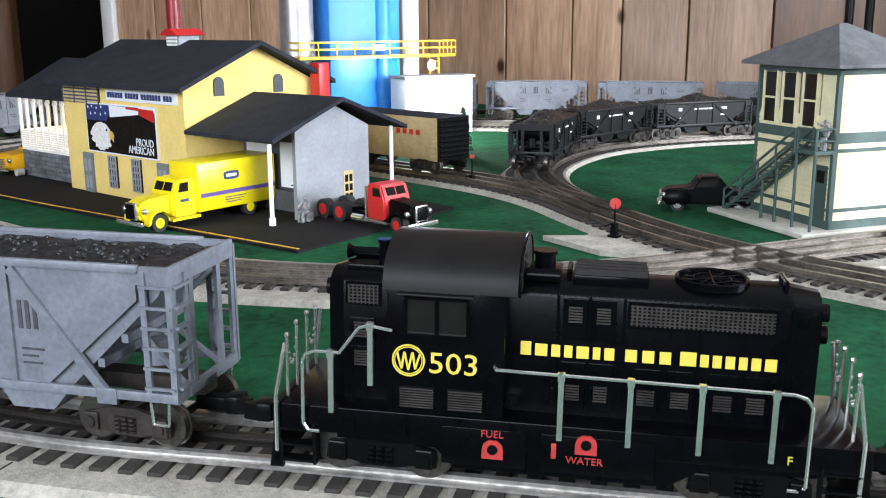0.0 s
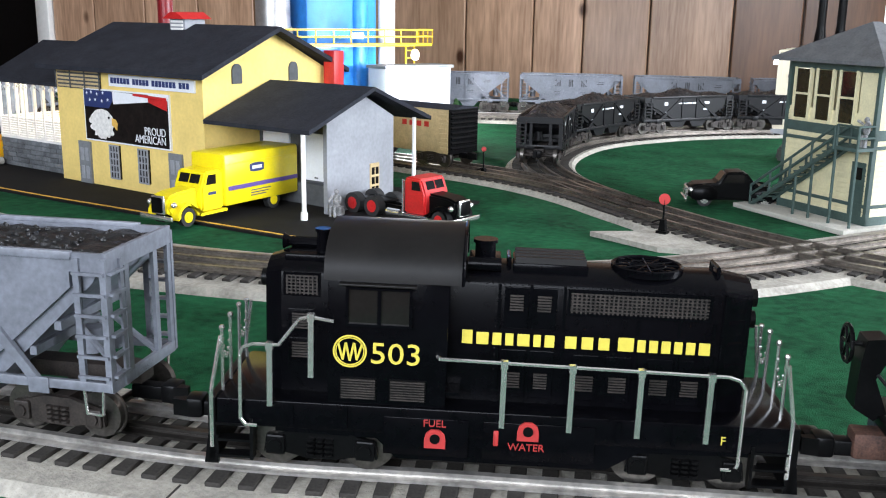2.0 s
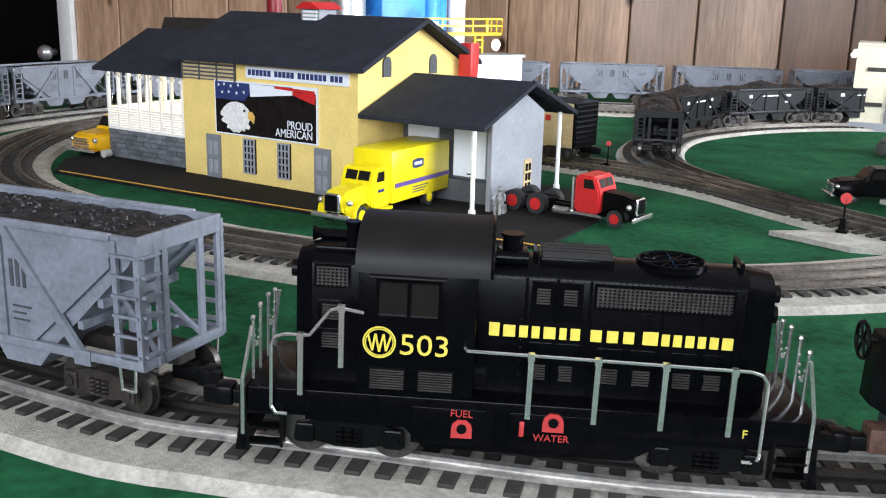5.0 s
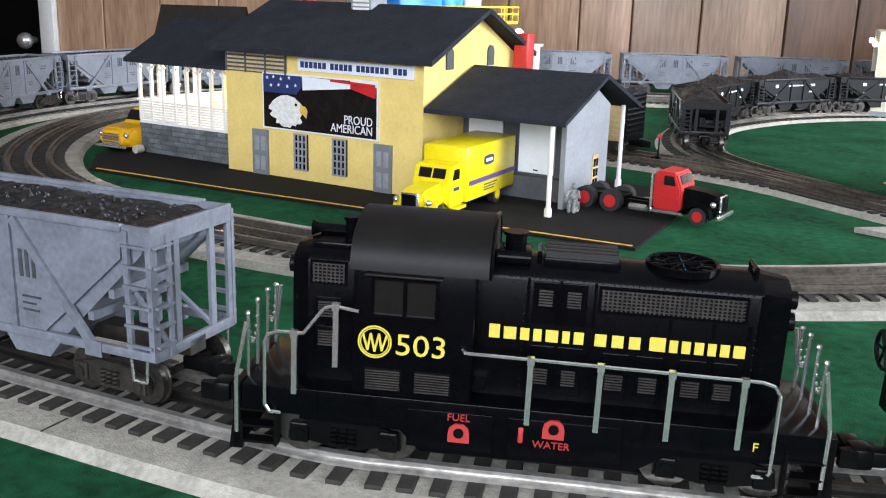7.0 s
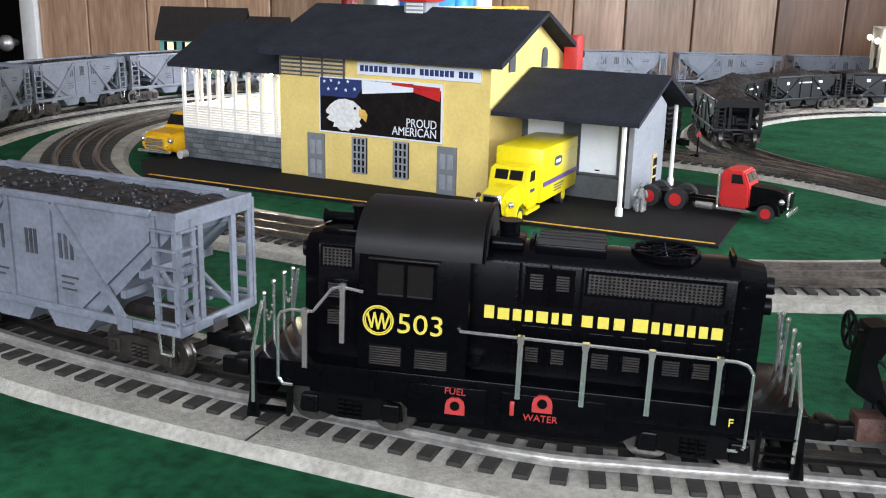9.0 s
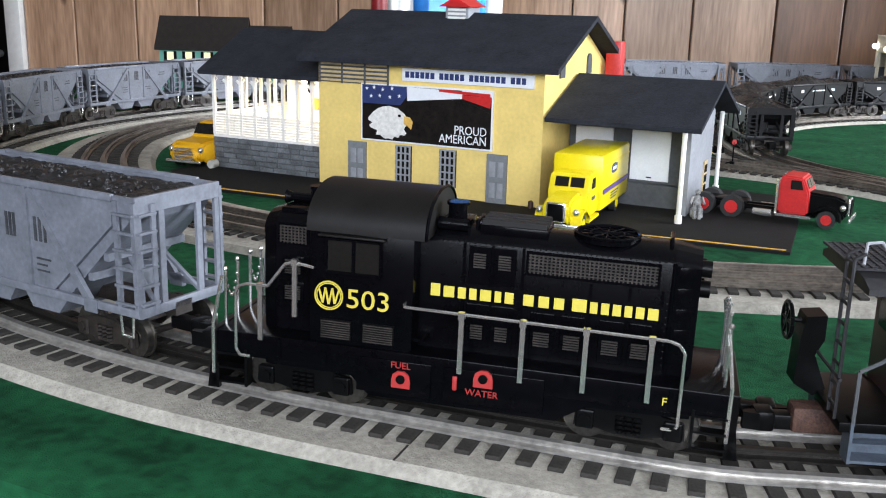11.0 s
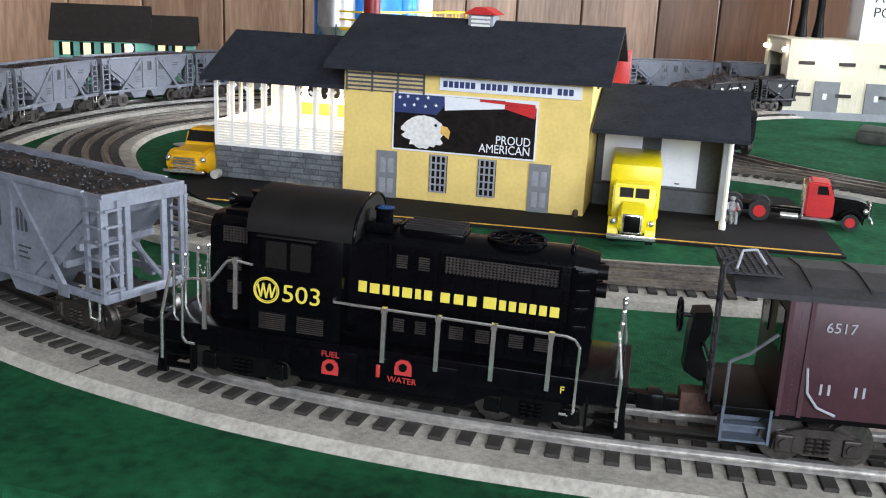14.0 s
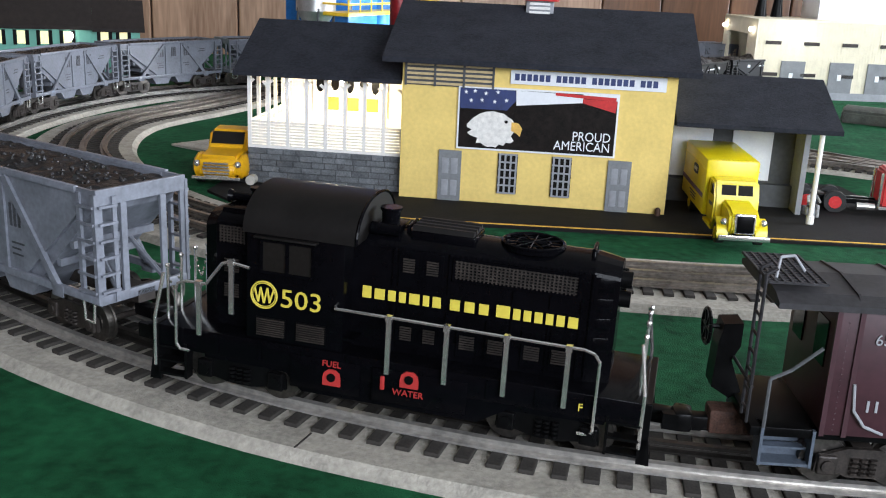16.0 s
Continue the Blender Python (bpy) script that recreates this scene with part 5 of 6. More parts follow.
def boxcar(m):
    t = thing("boxcar", m, "tan and black boxcar standing behind the loading shed", "boxcar")
    bm = bm_new()
    box(bm, -0.115, 0.115, -0.032, 0.032, 0.020, 0.086, 0.001)
    b = part("body", bm, M_TAN, t, "tan ribbed sides")
    bm = bm_new()
    for i in range(8):
        box(bm, 0.095, 0.112, -0.0332, -0.032, 0.026 + i * 0.007, 0.0295 + i * 0.007)
    part("side_rib", bm, M_TAN, b, smooth=False)
    bm = bm_new()
    for x in (0.02, 0.035, 0.05, 0.065):
        box(bm, x, x + 0.009, -0.0326, -0.032, 0.058, 0.066)
    part("lettering", bm, M_RED, b, "red lettering", False)
    for s in (-1, 1):
        bm = bm_new()
        for i in range(8):
            rod(bm, (s * 0.1155, -0.030, 0.028 + i * 0.0075), (s * 0.1155, 0.030, 0.028 + i * 0.0075), 0.0027, 8)
        box(bm, s * 0.113, s * 0.1162, -0.0325, 0.0325, 0.020, 0.087)
        part("end", bm, M_BLACK, t, "black corrugated end")
    bm = bm_new()
    prism(bm, [(-0.034, 0.086), (0, 0.091), (0.034, 0.086)], "x", -0.118, 0.118)
    part("roof", bm, M_ROOF, t, "dark roof", False)
    for s in (-1, 1):
        coupler(t, s * 0.116, s)
    bogie(t, -0.08)
    bogie(t, 0.08)


boxcar(pose(0.290, 0.418, RAIL_Z, 0, 0, -5))


# ---- road vehicles ----


def wheel(parent, x, y, r, hub, w=0.007):
    bm = bm_new()
    s = 1 if y > 0 else -1
    rod(bm, (x, y - s * w, r), (x, y, r), r, 22)
    tw = part("wheel", bm, M_TYRE, parent, "black tyre")
    bm = bm_new()
    rod(bm, (x, y - s * 0.001, r), (x, y + s * 0.0006, r), r * 0.58, 18)
    rod(bm, (x, y, r), (x, y + s * 0.0014, r), r * 0.25, 12)
    part("rim", bm, hub, tw)


def bonnet_truck(name, m, paint, label, k, van, hub, hood_mat, fender_mat):
    """A conventional truck that looks along +x: nose, cab, fenders, and a van body or a bare chassis."""
    t = thing(name, m, label, "truck")
    w = 0.022
    bm = bm_new()
    prism(bm, [(0.060, 0.012), (0.100, 0.012), (0.104, 0.020), (0.102, 0.031), (0.092, 0.035), (0.060, 0.037)], "y", -0.0135, 0.0135)
    bmesh.ops.bevel(bm, geom=bm.edges[:], offset=0.0025, segments=2, affect="EDGES")
    part("bonnet", bm, hood_mat, t)
    bm = bm_new()
    prism(bm, [(0.032, 0.012), (0.064, 0.012), (0.064, 0.036), (0.057, 0.053), (0.035, 0.054), (0.032, 0.05)], "y", -w + 0.001, w - 0.001)
    bmesh.ops.bevel(bm, geom=bm.edges[:], offset=0.002, segments=2, affect="EDGES")
    cab = part("cab", bm, paint, t)
    bm = bm_new()
    for y in (-0.0145, 0.0010):
        prism(bm, [(0.0628, 0.0410), (0.0590, 0.0500), (0.0575, 0.0500), (0.0612, 0.0410)], "y", y, y + 0.0135)
    part("windscreen", bm, M_GLASS, cab, "split windscreen", False)
    for y in (-w + 0.0004, w - 0.0016):
        bm = bm_new()
        prism(bm, [(0.044, 0.0395), (0.0575, 0.0395), (0.0545, 0.0495), (0.044, 0.0495)], "y", y, y + 0.0012)
        part("side_window", bm, M_GLASS, cab, smooth=False)
    for y0, y1 in ((-w - 0.001, -0.0125), (0.0125, w + 0.001)):
        bm = bm_new()
        prism(bm, [(0.062, 0.012)] + [(0.084 + 0.0145 * math.cos(a), 0.0105 + 0.0145 * math.sin(a)) for a in [math.pi - i * math.pi / 8 for i in range(0, 8)]] + [(0.0985, 0.008), (0.0955, 0.010)] + [(0.084 + 0.0115 * math.cos(a), 0.0105 + 0.0115 * math.sin(a)) for a in [i * math.pi / 8 for i in range(1, 9)]], "y", y0, y1)
        part("fender", bm, fender_mat, t)
        bm = bm_new()
        box(bm, 0.030, 0.068, y0, y1, 0.0085, 0.0115)
        part("running_board", bm, fender_mat if van else M_CHROME, t)
        bm = bm_new()
        yc = (y0 + y1) / 2
        ball(bm, (0.099, yc, 0.024), 0.0034)
        part("headlight", bm, M_CHROME, t, "round chrome headlight")
    bm = bm_new()
    box(bm, 0.1025, 0.1055, -0.0095, 0.0095, 0.014, 0.033, 0.0015)
    gr = part("grille", bm, M_CHROME, t, "chrome radiator grille")
    bm = bm_new()
    box(bm, 0.1055, 0.1062, -0.0075, 0.0075, 0.0155, 0.0315, 0.001)
    part("grille_mesh", bm, M_BLACK, gr)
    bm = bm_new()
    box(bm, 0.106, 0.1085, -0.0235, 0.0235, 0.0085, 0.0135, 0.001)
    part("bumper", bm, M_CHROME, t, "silver front bumper")
    bm = bm_new()
    for y in (-0.009, 0.006):
        box(bm, -0.075, 0.10, y, y + 0.003, 0.010, 0.0155)
    part("chassis", bm, M_BLACK, t, smooth=False)
    for y in (-0.0215, 0.0215):
        wheel(t, 0.084, y, 0.0098, hub)
    if van:
        bm = bm_new()
        box(bm, -0.082, 0.034, -0.0255, 0.0255, 0.0135, 0.069, 0.0025)
        body = part("van_body", bm, paint, t, "yellow box body")
        bm = bm_new()
        box(bm, -0.080, 0.032, -0.0262, 0.0262, 0.058, 0.0588)
        part("moulding", bm, paint, body)
        for s in (-1, 1):
            y = s * 0.0256
            bm = bm_new()
            box(bm, -0.080, 0.030, y - 0.0003, y + 0.0004 * s + 0.0003, 0.030, 0.0345)
            part("stripe", bm, M_PURPLE, body, "purple stripe", False)
            bm = bm_new()
            prism(bm, [(-0.014 + 0.011 * max(-1, min(1, 1.5 * math.cos(a))), 0.051 + 0.005 * math.sin(a)) for a in [2 * math.pi * i / 20 for i in range(20)]], "y", y - 0.0004, y + 0.0004)
            o = part("oval_mark", bm, M_NAVY, body, "navy oval mark", False)
            bm = bm_new()
            box(bm, -0.0215, -0.0065, y - 0.0007, y + 0.0007, 0.0493, 0.0527)
            part("mark_bar", bm, M_SIGN, o, smooth=False)
            bm = bm_new()
            for i in range(3):
                box(bm, -0.035 + i * 0.004, -0.004, y - 0.0004, y + 0.0004, 0.0255 - i * 0.0028, 0.0265 - i * 0.0028)
            box(bm, 0.044, 0.055, s * 0.0212 - 0.0004, s * 0.0212 + 0.0004, 0.0285, 0.0315)
            part("lettering", bm, M_NAVY, body, smooth=False)
            wheel(t, -0.042, s * 0.0235, 0.0098, hub)
    else:
        bm = bm_new()
        box(bm, -0.05, -0.005, -0.012, 0.012, 0.0155, 0.019, 0.001)
        part("fifth_wheel", bm, M_BLACK, t)
        for x in (-0.018, -0.050):
            for y in (-0.0225, 0.0225):
                wheel(t, x, y, 0.0125, hub, 0.011)
        for y in (-0.02, 0.02):
            bm = bm_new()
            rod(bm, (0.030, y, 0.010), (0.030, y, 0.050), 0.0016)
            part("exhaust_stack", bm, M_CHROME, t, "chrome exhaust stack")
            bm = bm_new()
            rod(bm, (0.006, y, 0.010), (0.026, y, 0.010), 0.0042, 12)
            part("fuel_tank", bm, M_CHROME, t, "chrome fuel tank")
    t.scale = (k, k, k)
    return t


bonnet_truck("box_truck", pose(0.358, -0.012, 0.003, 0, 0, -87), M_YTRUCK, "bright yellow box truck with chrome grille, backed to the shed", 1.08, True, M_YTRUCK, M_YTRUCK, M_YTRUCK)
bonnet_truck("tractor_truck", pose(0.522, 0.096, 0.002, 0, 0, -4), M_RED, "red and black tractor truck with red wheels, parked by the shed", 1.0, False, M_RED, M_BLACK, M_BLACK)


def saloon(name, m, paint, label, bed, size):
    t = thing(name, m, label, "pickup" if bed else "car")
    bm = bm_new()
    prism(bm, [(-0.052, 0.007), (0.050, 0.007), (0.053, 0.016), (0.048, 0.0245), (0.018, 0.027), (0.010, 0.0395), (-0.012, 0.0405), (-0.024 if not bed else -0.014, 0.026), (-0.050, 0.0245 if bed else 0.019)], "y", -0.0165, 0.0165)
    bmesh.ops.bevel(bm, geom=bm.edges[:], offset=0.003, segments=3, affect="EDGES")
    part("body", bm, paint, t)
    for y in (-0.0205, 0.0205):
        for x in (0.034, -0.034):
            bm = bm_new()
            ball(bm, (x, y * 0.86, 0.0145), 0.0125, 1.25, 0.42, 0.85)
            part("fender", bm, paint, t)
            wheel(t, x, y, 0.0082, M_CHROME, 0.005)
        bm = bm_new()
        ball(bm, (0.0495, y * 0.8, 0.0185), 0.0028)
        part("headlight", bm, M_CHROME, t)
        bm = bm_new()
        prism(bm, [(-0.010, 0.028), (0.0135, 0.028), (0.008, 0.037), (-0.010, 0.0375)], "y", y * 0.76, y * 0.82)
        part("side_window", bm, M_GLASS, t, smooth=False)
    bm = bm_new()
    prism(bm, [(0.0195, 0.0275), (0.0115, 0.0385), (0.0108, 0.0385), (0.018, 0.0275)], "y", -0.0135, 0.0135)
    part("windscreen", bm, M_GLASS, t, smooth=False)
    bm = bm_new()
    for i in range(5):
        box(bm, 0.0515, 0.0542, -0.011 + abs(i - 2) * 0.0006, 0.011 - abs(i - 2) * 0.0006, 0.0085 + i * 0.0026, 0.0100 + i * 0.0026)
    box(bm, 0.053, 0.056, -0.0195, 0.0195, 0.0065, 0.0092, 0.0008)
    part("grille", bm, M_CHROME, t, "chrome grille bars and bumper", False)
    t.scale = (size, size, size)
    return t


saloon("pickup_truck", pose(-0.219, 0.068, 0.0, 0, 0, -86), M_OTRUCK, "orange yellow pickup truck with chrome grille beside the porch", True, 1.45)
saloon("vintage_car", pose(0.806, 0.445, 0.0, 0, 0, -150), M_BLACK, "shiny black vintage car beneath the tower stairs", False, 1.12)

# ---- switch stands, figures, bush and bollards ----


def switch_stand(x, y, h, r):
    t = thing("switch_stand", pose(x, y, 0.0056 if r > 0.004 else 0), "black switch stand with a round red target", "switch stand", "switch stands")
    bm = bm_new()
    box(bm, -0.006, 0.006, -0.005, 0.005, 0, 0.003)
    prism(bm, [(-0.004, 0.003), (0.004, 0.003), (0.0025, 0.016), (-0.0025, 0.016)], "y", -0.003, 0.003)
    rod(bm, (0, 0, 0.012), (0, 0, h), 0.0011)
    rod(bm, (0, 0, 0.016), (-0.012, -0.003, 0.011), 0.001)
    part("stand", bm, M_BLACK, t)
    bm = bm_new()
    d = Vector((0.5, -0.85, 0)) * 0.001
    rod(bm, Vector((0, 0, h)) - d, Vector((0, 0, h)) + d, r, 20)
    part("target", bm, M_REDMARK, t, "red disc target")


switch_stand(0.817, 0.197, 0.038, 0.0062)
switch_stand(0.446, 0.402, 0.044, 0.0036)


def figurine(m, label, seat):
    bm = bm_new()
    if seat:
        box(bm, -0.007, 0.007, -0.002, 0.010, 0, 0.010, 0.001)
    for x in (-0.0028, 0.0028):
        if seat:
            rod(bm, (x, 0.003, 0.012), (x, -0.008, 0.012), 0.0024)
            rod(bm, (x, -0.008, 0.012), (x, -0.009, 0.0), 0.002)
        else:
            rod(bm, (x, 0, 0), (x, 0, 0.014), 0.002)
    z = 0.010 if seat else 0.013
    ball(bm, (0, 0.003, z + 0.008), 0.0052, 1, 0.7, 1.5)
    ball(bm, (0, 0.002, z + 0.0185), 0.0031)
    for s in (-1, 1):
        rod(bm, (s * 0.005, 0.002, z + 0.013), (s * 0.0075, -0.004, z + (0.006 if seat else 0.017)), 0.0015)
    solo("figurine", bm, M_SKIN, label, "figurine", m=m)


figurine(pose(0.470, 0.048, 0.003, 0, 0, 15), "small grey painted seated figurine beside the shed post", True)

rnd = random.Random(11)
bush = thing("bush", pose(0.215, 0.66, 0), "small dark green conical bush", "bush")
bm = bm_new()
rod(bm, (0, 0, 0), (0, 0, 0.06), 0.003, 7, 0.001)
part("trunk", bm, M_TIE, bush)
bm = bm_new()
for i in range(420):
    z = rnd.uniform(0.006, 0.088)
    r = 0.019 * (1 - (z / 0.093) ** 1.4) * rnd.uniform(0.45, 1.08)
    a = rnd.uniform(0, 6.28)
    bmesh.ops.create_icosphere(bm, subdivisions=1, radius=rnd.uniform(0.0014, 0.003), matrix=pose(r * math.cos(a), r * math.sin(a), z, rnd.uniform(0, 90), 0, rnd.uniform(0, 90)) @ Matrix.Diagonal((1, 0.5, 0.8, 1)))
part("crown", bm, M_LEAF, bush, smooth=False)

bm = bm_new()
rod(bm, (0, 0, 0), (0, 0, 0.006), 0.0032, 12)
ball(bm, (0, 0, 0.006), 0.0032)
solo("bollard", bm, M_DARKWOOD, "small brown bollard at the wall corner", "bollard", m=pose(0.292, -0.006, 0.003))
bm = bm_new()
rod(bm, (0, -0.006, 0.006), (0, 0.006, 0.006), 0.0058, 14)
solo("barrel", bm, M_BASE, "small pale wooden barrel lying by the stone base", "barrel", m=pose(-0.176, 0.006, 0.003))
bm = bm_new()
prism(bm, [(-0.36, 0.22), (-0.26, 0.17), (-0.23, 0.20), (-0.25, 0.30), (-0.30, 0.31)], "z", 0.0, 0.003)
solo("gravel_pad", bm, M_BED, "pale grey pad on the green felt", "pad", smooth=False)

# ---- signal tower with outside stair ----


def signal_tower():
    t = thing("signal_tower", pose(0.986, 0.382, 0, 0, 0, 60), "cream signal tower with dark green trim, hipped roof and outside stair", "signal tower")
    # local: +x runs away along the bright face, +y along the stair face
    A, B, H = 0.115, 0.137, 0.188
    bm = bm_new()
    box(bm, -0.045, A + 0.01, -0.012, B + 0.035, 0, 0.006, 0.001)
    part("base_slab", bm, M_BASE, t, "pale concrete slab")
    bm = bm_new()
    box(bm, 0, A, 0, B, 0.006, 0.118)
    box(bm, 0, A, 0, B, 0.118, H - 0.055)
    lower = part("wall", bm, M_CREAM, t, "cream clapboard walls", False)
    for i in range(30):
        z = 0.010 + i * 0.006
        bm = bm_new()
        box(bm, 0, A, -0.0012, 0, z, z + 0.0048)
        if z < 0.128:
            box(bm, -0.0012, 0, 0, B, z, z + 0.0048)
        part("clapboard", bm, M_CREAM, lower, smooth=False)
    bm = bm_new()
    box(bm, 0, A, 0, B * 0.2, 0.133, H)
    box(bm, A * 0.3, A, 0.01, B, 0.133, H)
    part("upper_wall", bm, M_CREAM, t, smooth=False)
    bm = bm_new()
    for z0, z1 in ((0.006, 0.016), (0.026, 0.030), (0.094, 0.098), (0.104, 0.116), (0.180, H)):
        box(bm, -0.0022, A, -0.0022, 0.0, z0, z1)
        box(bm, -0.0022, 0.0, -0.0022, B, z0, z1)
    for y in (-0.002, B - 0.002):
        box(bm, -0.0026, 0.0035, y, y + 0.0045, 0.006, H)
    part("trim", bm, M_TGREEN, t, "dark green trim boards", False)
    for y in (0.032, 0.068, 0.103):
        bm = bm_new()
        box(bm, -0.0015, 0.0008, y, y + 0.024, 0.120, 0.179)
        wn = part("window", bm, M_GLASS, t, "tall tower window")
        bm = bm_new()
        for yy in (y - 0.002, y + 0.023):
            box(bm, -0.003, 0.001, yy, yy + 0.0035, 0.117, 0.181)
        box(bm, -0.003, 0.001, y, y + 0.024, 0.148, 0.1505)
        part("window_frame", bm, M_CREAM, wn, smooth=False)
    bm = bm_new()
    box(bm, -0.002, 0.0, 0.006, 0.026, 0.007, 0.078)
    d = part("door", bm, M_TGREEN, t, "dark green door")
    bm = bm_new()
    box(bm, -0.0026, -0.002, 0.010, 0.022, 0.058, 0.072)
    part("pane", bm, M_GLASS, d)
    o = 0.018
    bm = bm_new()
    v = [bm.verts.new(p) for p in ((-o, -o, H), (A + o, -o, H), (A + o, B + o, H), (-o, B + o, H), (-o, -o, H + 0.004), (A + o, -o, H + 0.004), (A + o, B + o, H + 0.004), (-o, B + o, H + 0.004), (A * 0.45, B * 0.5, H + 0.048), (A * 0.55, B * 0.5, H + 0.048))]
    for f in ((0, 1, 2, 3), (0, 1, 5, 4), (1, 2, 6, 5), (2, 3, 7, 6), (3, 0, 4, 7), (4, 5, 9, 8), (5, 6, 9), (6, 7, 8, 9), (7, 4, 8)):
        bm.faces.new([v[i] for i in f])
    bmesh.ops.recalc_face_normals(bm, faces=bm.faces[:])
    part("roof", bm, M_TROOF, t, "grey hipped roof", False)
    # landing and stair along the stair face
    bm = bm_new()
    box(bm, -0.030, -0.003, -0.004, 0.030, 0.093, 0.097)
    part("landing", bm, M_TGREEN, t)
    for y in (-0.003, 0.028):
        bm = bm_new()
        rod(bm, (-0.028, y, 0.006), (-0.028, y, 0.122), 0.0018, 6)
        part("landing_post", bm, M_TGREEN, t)
    bm = bm_new()
    for z in (0.108, 0.121):
        rod(bm, (-0.028, -0.003, z), (-0.028, 0.028, z), 0.0013, 6)
        rod(bm, (-0.028, -0.003, z), (-0.003, -0.003, z), 0.0013, 6)
    part("landing_rail", bm, M_TGREEN, t)
    n = 15
    for i in range(n):
        u = i / n
        bm = bm_new()
        y = 0.030 + u * 0.125
        z = 0.093 - u * 0.088
        box(bm, -0.029, -0.006, y, y + 0.009, z, z + 0.0018)
        part("tread", bm, M_TGREEN, t, smooth=False)
    for x in (-0.030, -0.005):
        bm = bm_new()
        for off in (0.0, 0.014, 0.026):
            rod(bm, (x, 0.030, 0.093 + off), (x, 0.158, 0.004 + off), 0.0018 if off else 0.0026, 6)
        for i in range(5):
            u = i / 4
            y, z = 0.030 + u * 0.128, 0.093 - u * 0.089
            rod(bm, (x, y, z), (x, y, z + 0.027), 0.0015, 6)
        part("stair_rail", bm, M_TGREEN, t, smooth=False)
    bm = bm_new()
    rod(bm, (-0.028, 0.085, 0.006), (-0.028, 0.085, 0.06), 0.0018, 6)
    rod(bm, (-0.028, 0.060, 0.006), (-0.028, 0.060, 0.075), 0.0018, 6)
    part("stair_post", bm, M_TGREEN, t)


signal_tower()
figurine(pose(0.976, 0.374, 0.097, 0, 0, -30), "small painted figurine on the tower landing", False)
bm = bm_new()
box(bm, -0.010, 0.010, -0.010, 0.010, 0, 0.75, 0.002)
solo("wooden_post", bm, M_DARKWOOD, "brown wooden post standing on the layout", "post", m=pose(1.062, 0.385, 0, 0, 0, 20))

# ---- blue silo tower behind the brewery ----


SILO = pose(-0.199, 0.63, 0, 0, 0, 73.4) @ Matrix.Diagonal((0.857, 0.857, 1.04, 1)) @ pose(0.47, -0.80, 0)


def silo_tower():
    t = thing("silo_tower", SILO, "blue industrial silo tower with yellow railed platform and silver tank", "industrial building")
    bm = bm_new()
    box(bm, -0.36, -0.155, 0.86, 1.02, 0, 0.60, 0.004)
    part("blue_block", bm, M_BLUE, t)
    for x in (-0.205, -0.12):
        bm = bm_new()
        rod(bm, (x, 0.865, 0), (x, 0.865, 0.60), 0.022, 24)
        part("pipe", bm, M_BLUE if x < -0.2 else M_SIGN, t)
    bm = bm_new()
    rod(bm, (-0.43, 0.90, 0.165), (-0.43, 0.90, 0.29), 0.042, 28)
    rod(bm, (-0.43, 0.90, 0.125), (-0.43, 0.90, 0.165), 0.012, 28, 0.042)
    part("tank", bm, M_SILVER, t, "silver cone-bottomed tank")
    bm = bm_new()
    for a in (0.6, 2.5, 3.8, 5.6):
        x, y = -0.43 + 0.04 * math.cos(a), 0.90 + 0.04 * math.sin(a)
        rod(bm, (x, y, 0), (x, y, 0.17), 0.003, 6)
        rod(bm, (x, y, 0.09), (-0.43 - 0.04 * math.cos(a), y, 0.15), 0.002, 6)
    part("tank_frame", bm, M_DGREY, t)
    bm = bm_new()
    box(bm, -0.47, -0.02, 0.80, 0.86, 0.160, 0.166, 0.001)
    pl = part("platform", bm, M_YRAIL, t, "yellow platform")
    bm = bm_new()
    for z in (0.180, 0.194):
        wire(bm, [(-0.47, 0.80, z), (-0.02, 0.80, z), (-0.02, 0.86, z)], 0.0018)
        wire(bm, [(-0.47, 0.80, z), (-0.47, 0.86, z)], 0.0018)
    for i in range(10):
        x = -0.47 + i * 0.05
        rod(bm, (x, 0.80, 0.165), (x, 0.80, 0.195), 0.0018, 6)
    for i in range(4):
        rod(bm, (-0.02, 0.80 + i * 0.02, 0.165), (-0.02, 0.80 + i * 0.02, 0.195), 0.0018, 6)
    part("platform_rail", bm, M_YRAIL, pl)
    bm = bm_new()
    box(bm, -0.27, -0.235, 0.797, 0.799, 0.176, 0.188)
    part("warning_plate", bm, M_SIGN, pl, "small white and red plate")
    bm = bm_new()
    for i in range(9):
        box(bm, -0.07, -0.045, 0.845, 0.85, 0.02 + i * 0.016, 0.023 + i * 0.016)
    for x in (-0.072, -0.045):
        box(bm, x, x + 0.003, 0.845, 0.85, 0, 0.162)
    part("ladder", bm, M_YRAIL, t, smooth=False)
    bm = bm_new()
    box(bm, -0.22, -0.02, 0.72, 0.80, 0, 0.118, 0.001)
    an = part("annexe", bm, M_SIGN, t, "small white annexe with flat roof")
    bm = bm_new()
    box(bm, -0.226, -0.014, 0.715, 0.80, 0.118, 0.124)
    part("annexe_roof", bm, M_GWALL, an)
    # added glowing ball in place of the sun's glare on the silo front
    bm = bm_new()
    ball(bm, (-0.209, 0.617, 0.150), 0.010)
    part("glare_ball", bm, M_LAMPON, t, "glowing white ball standing in for sun glare")


silo_tower()
figurine(SILO @ pose(-0.425, 0.82, 0.166) @ Matrix.Diagonal((1.17, 1.17, 0.96, 1)), "tiny orange figurine on the yellow platform", False)


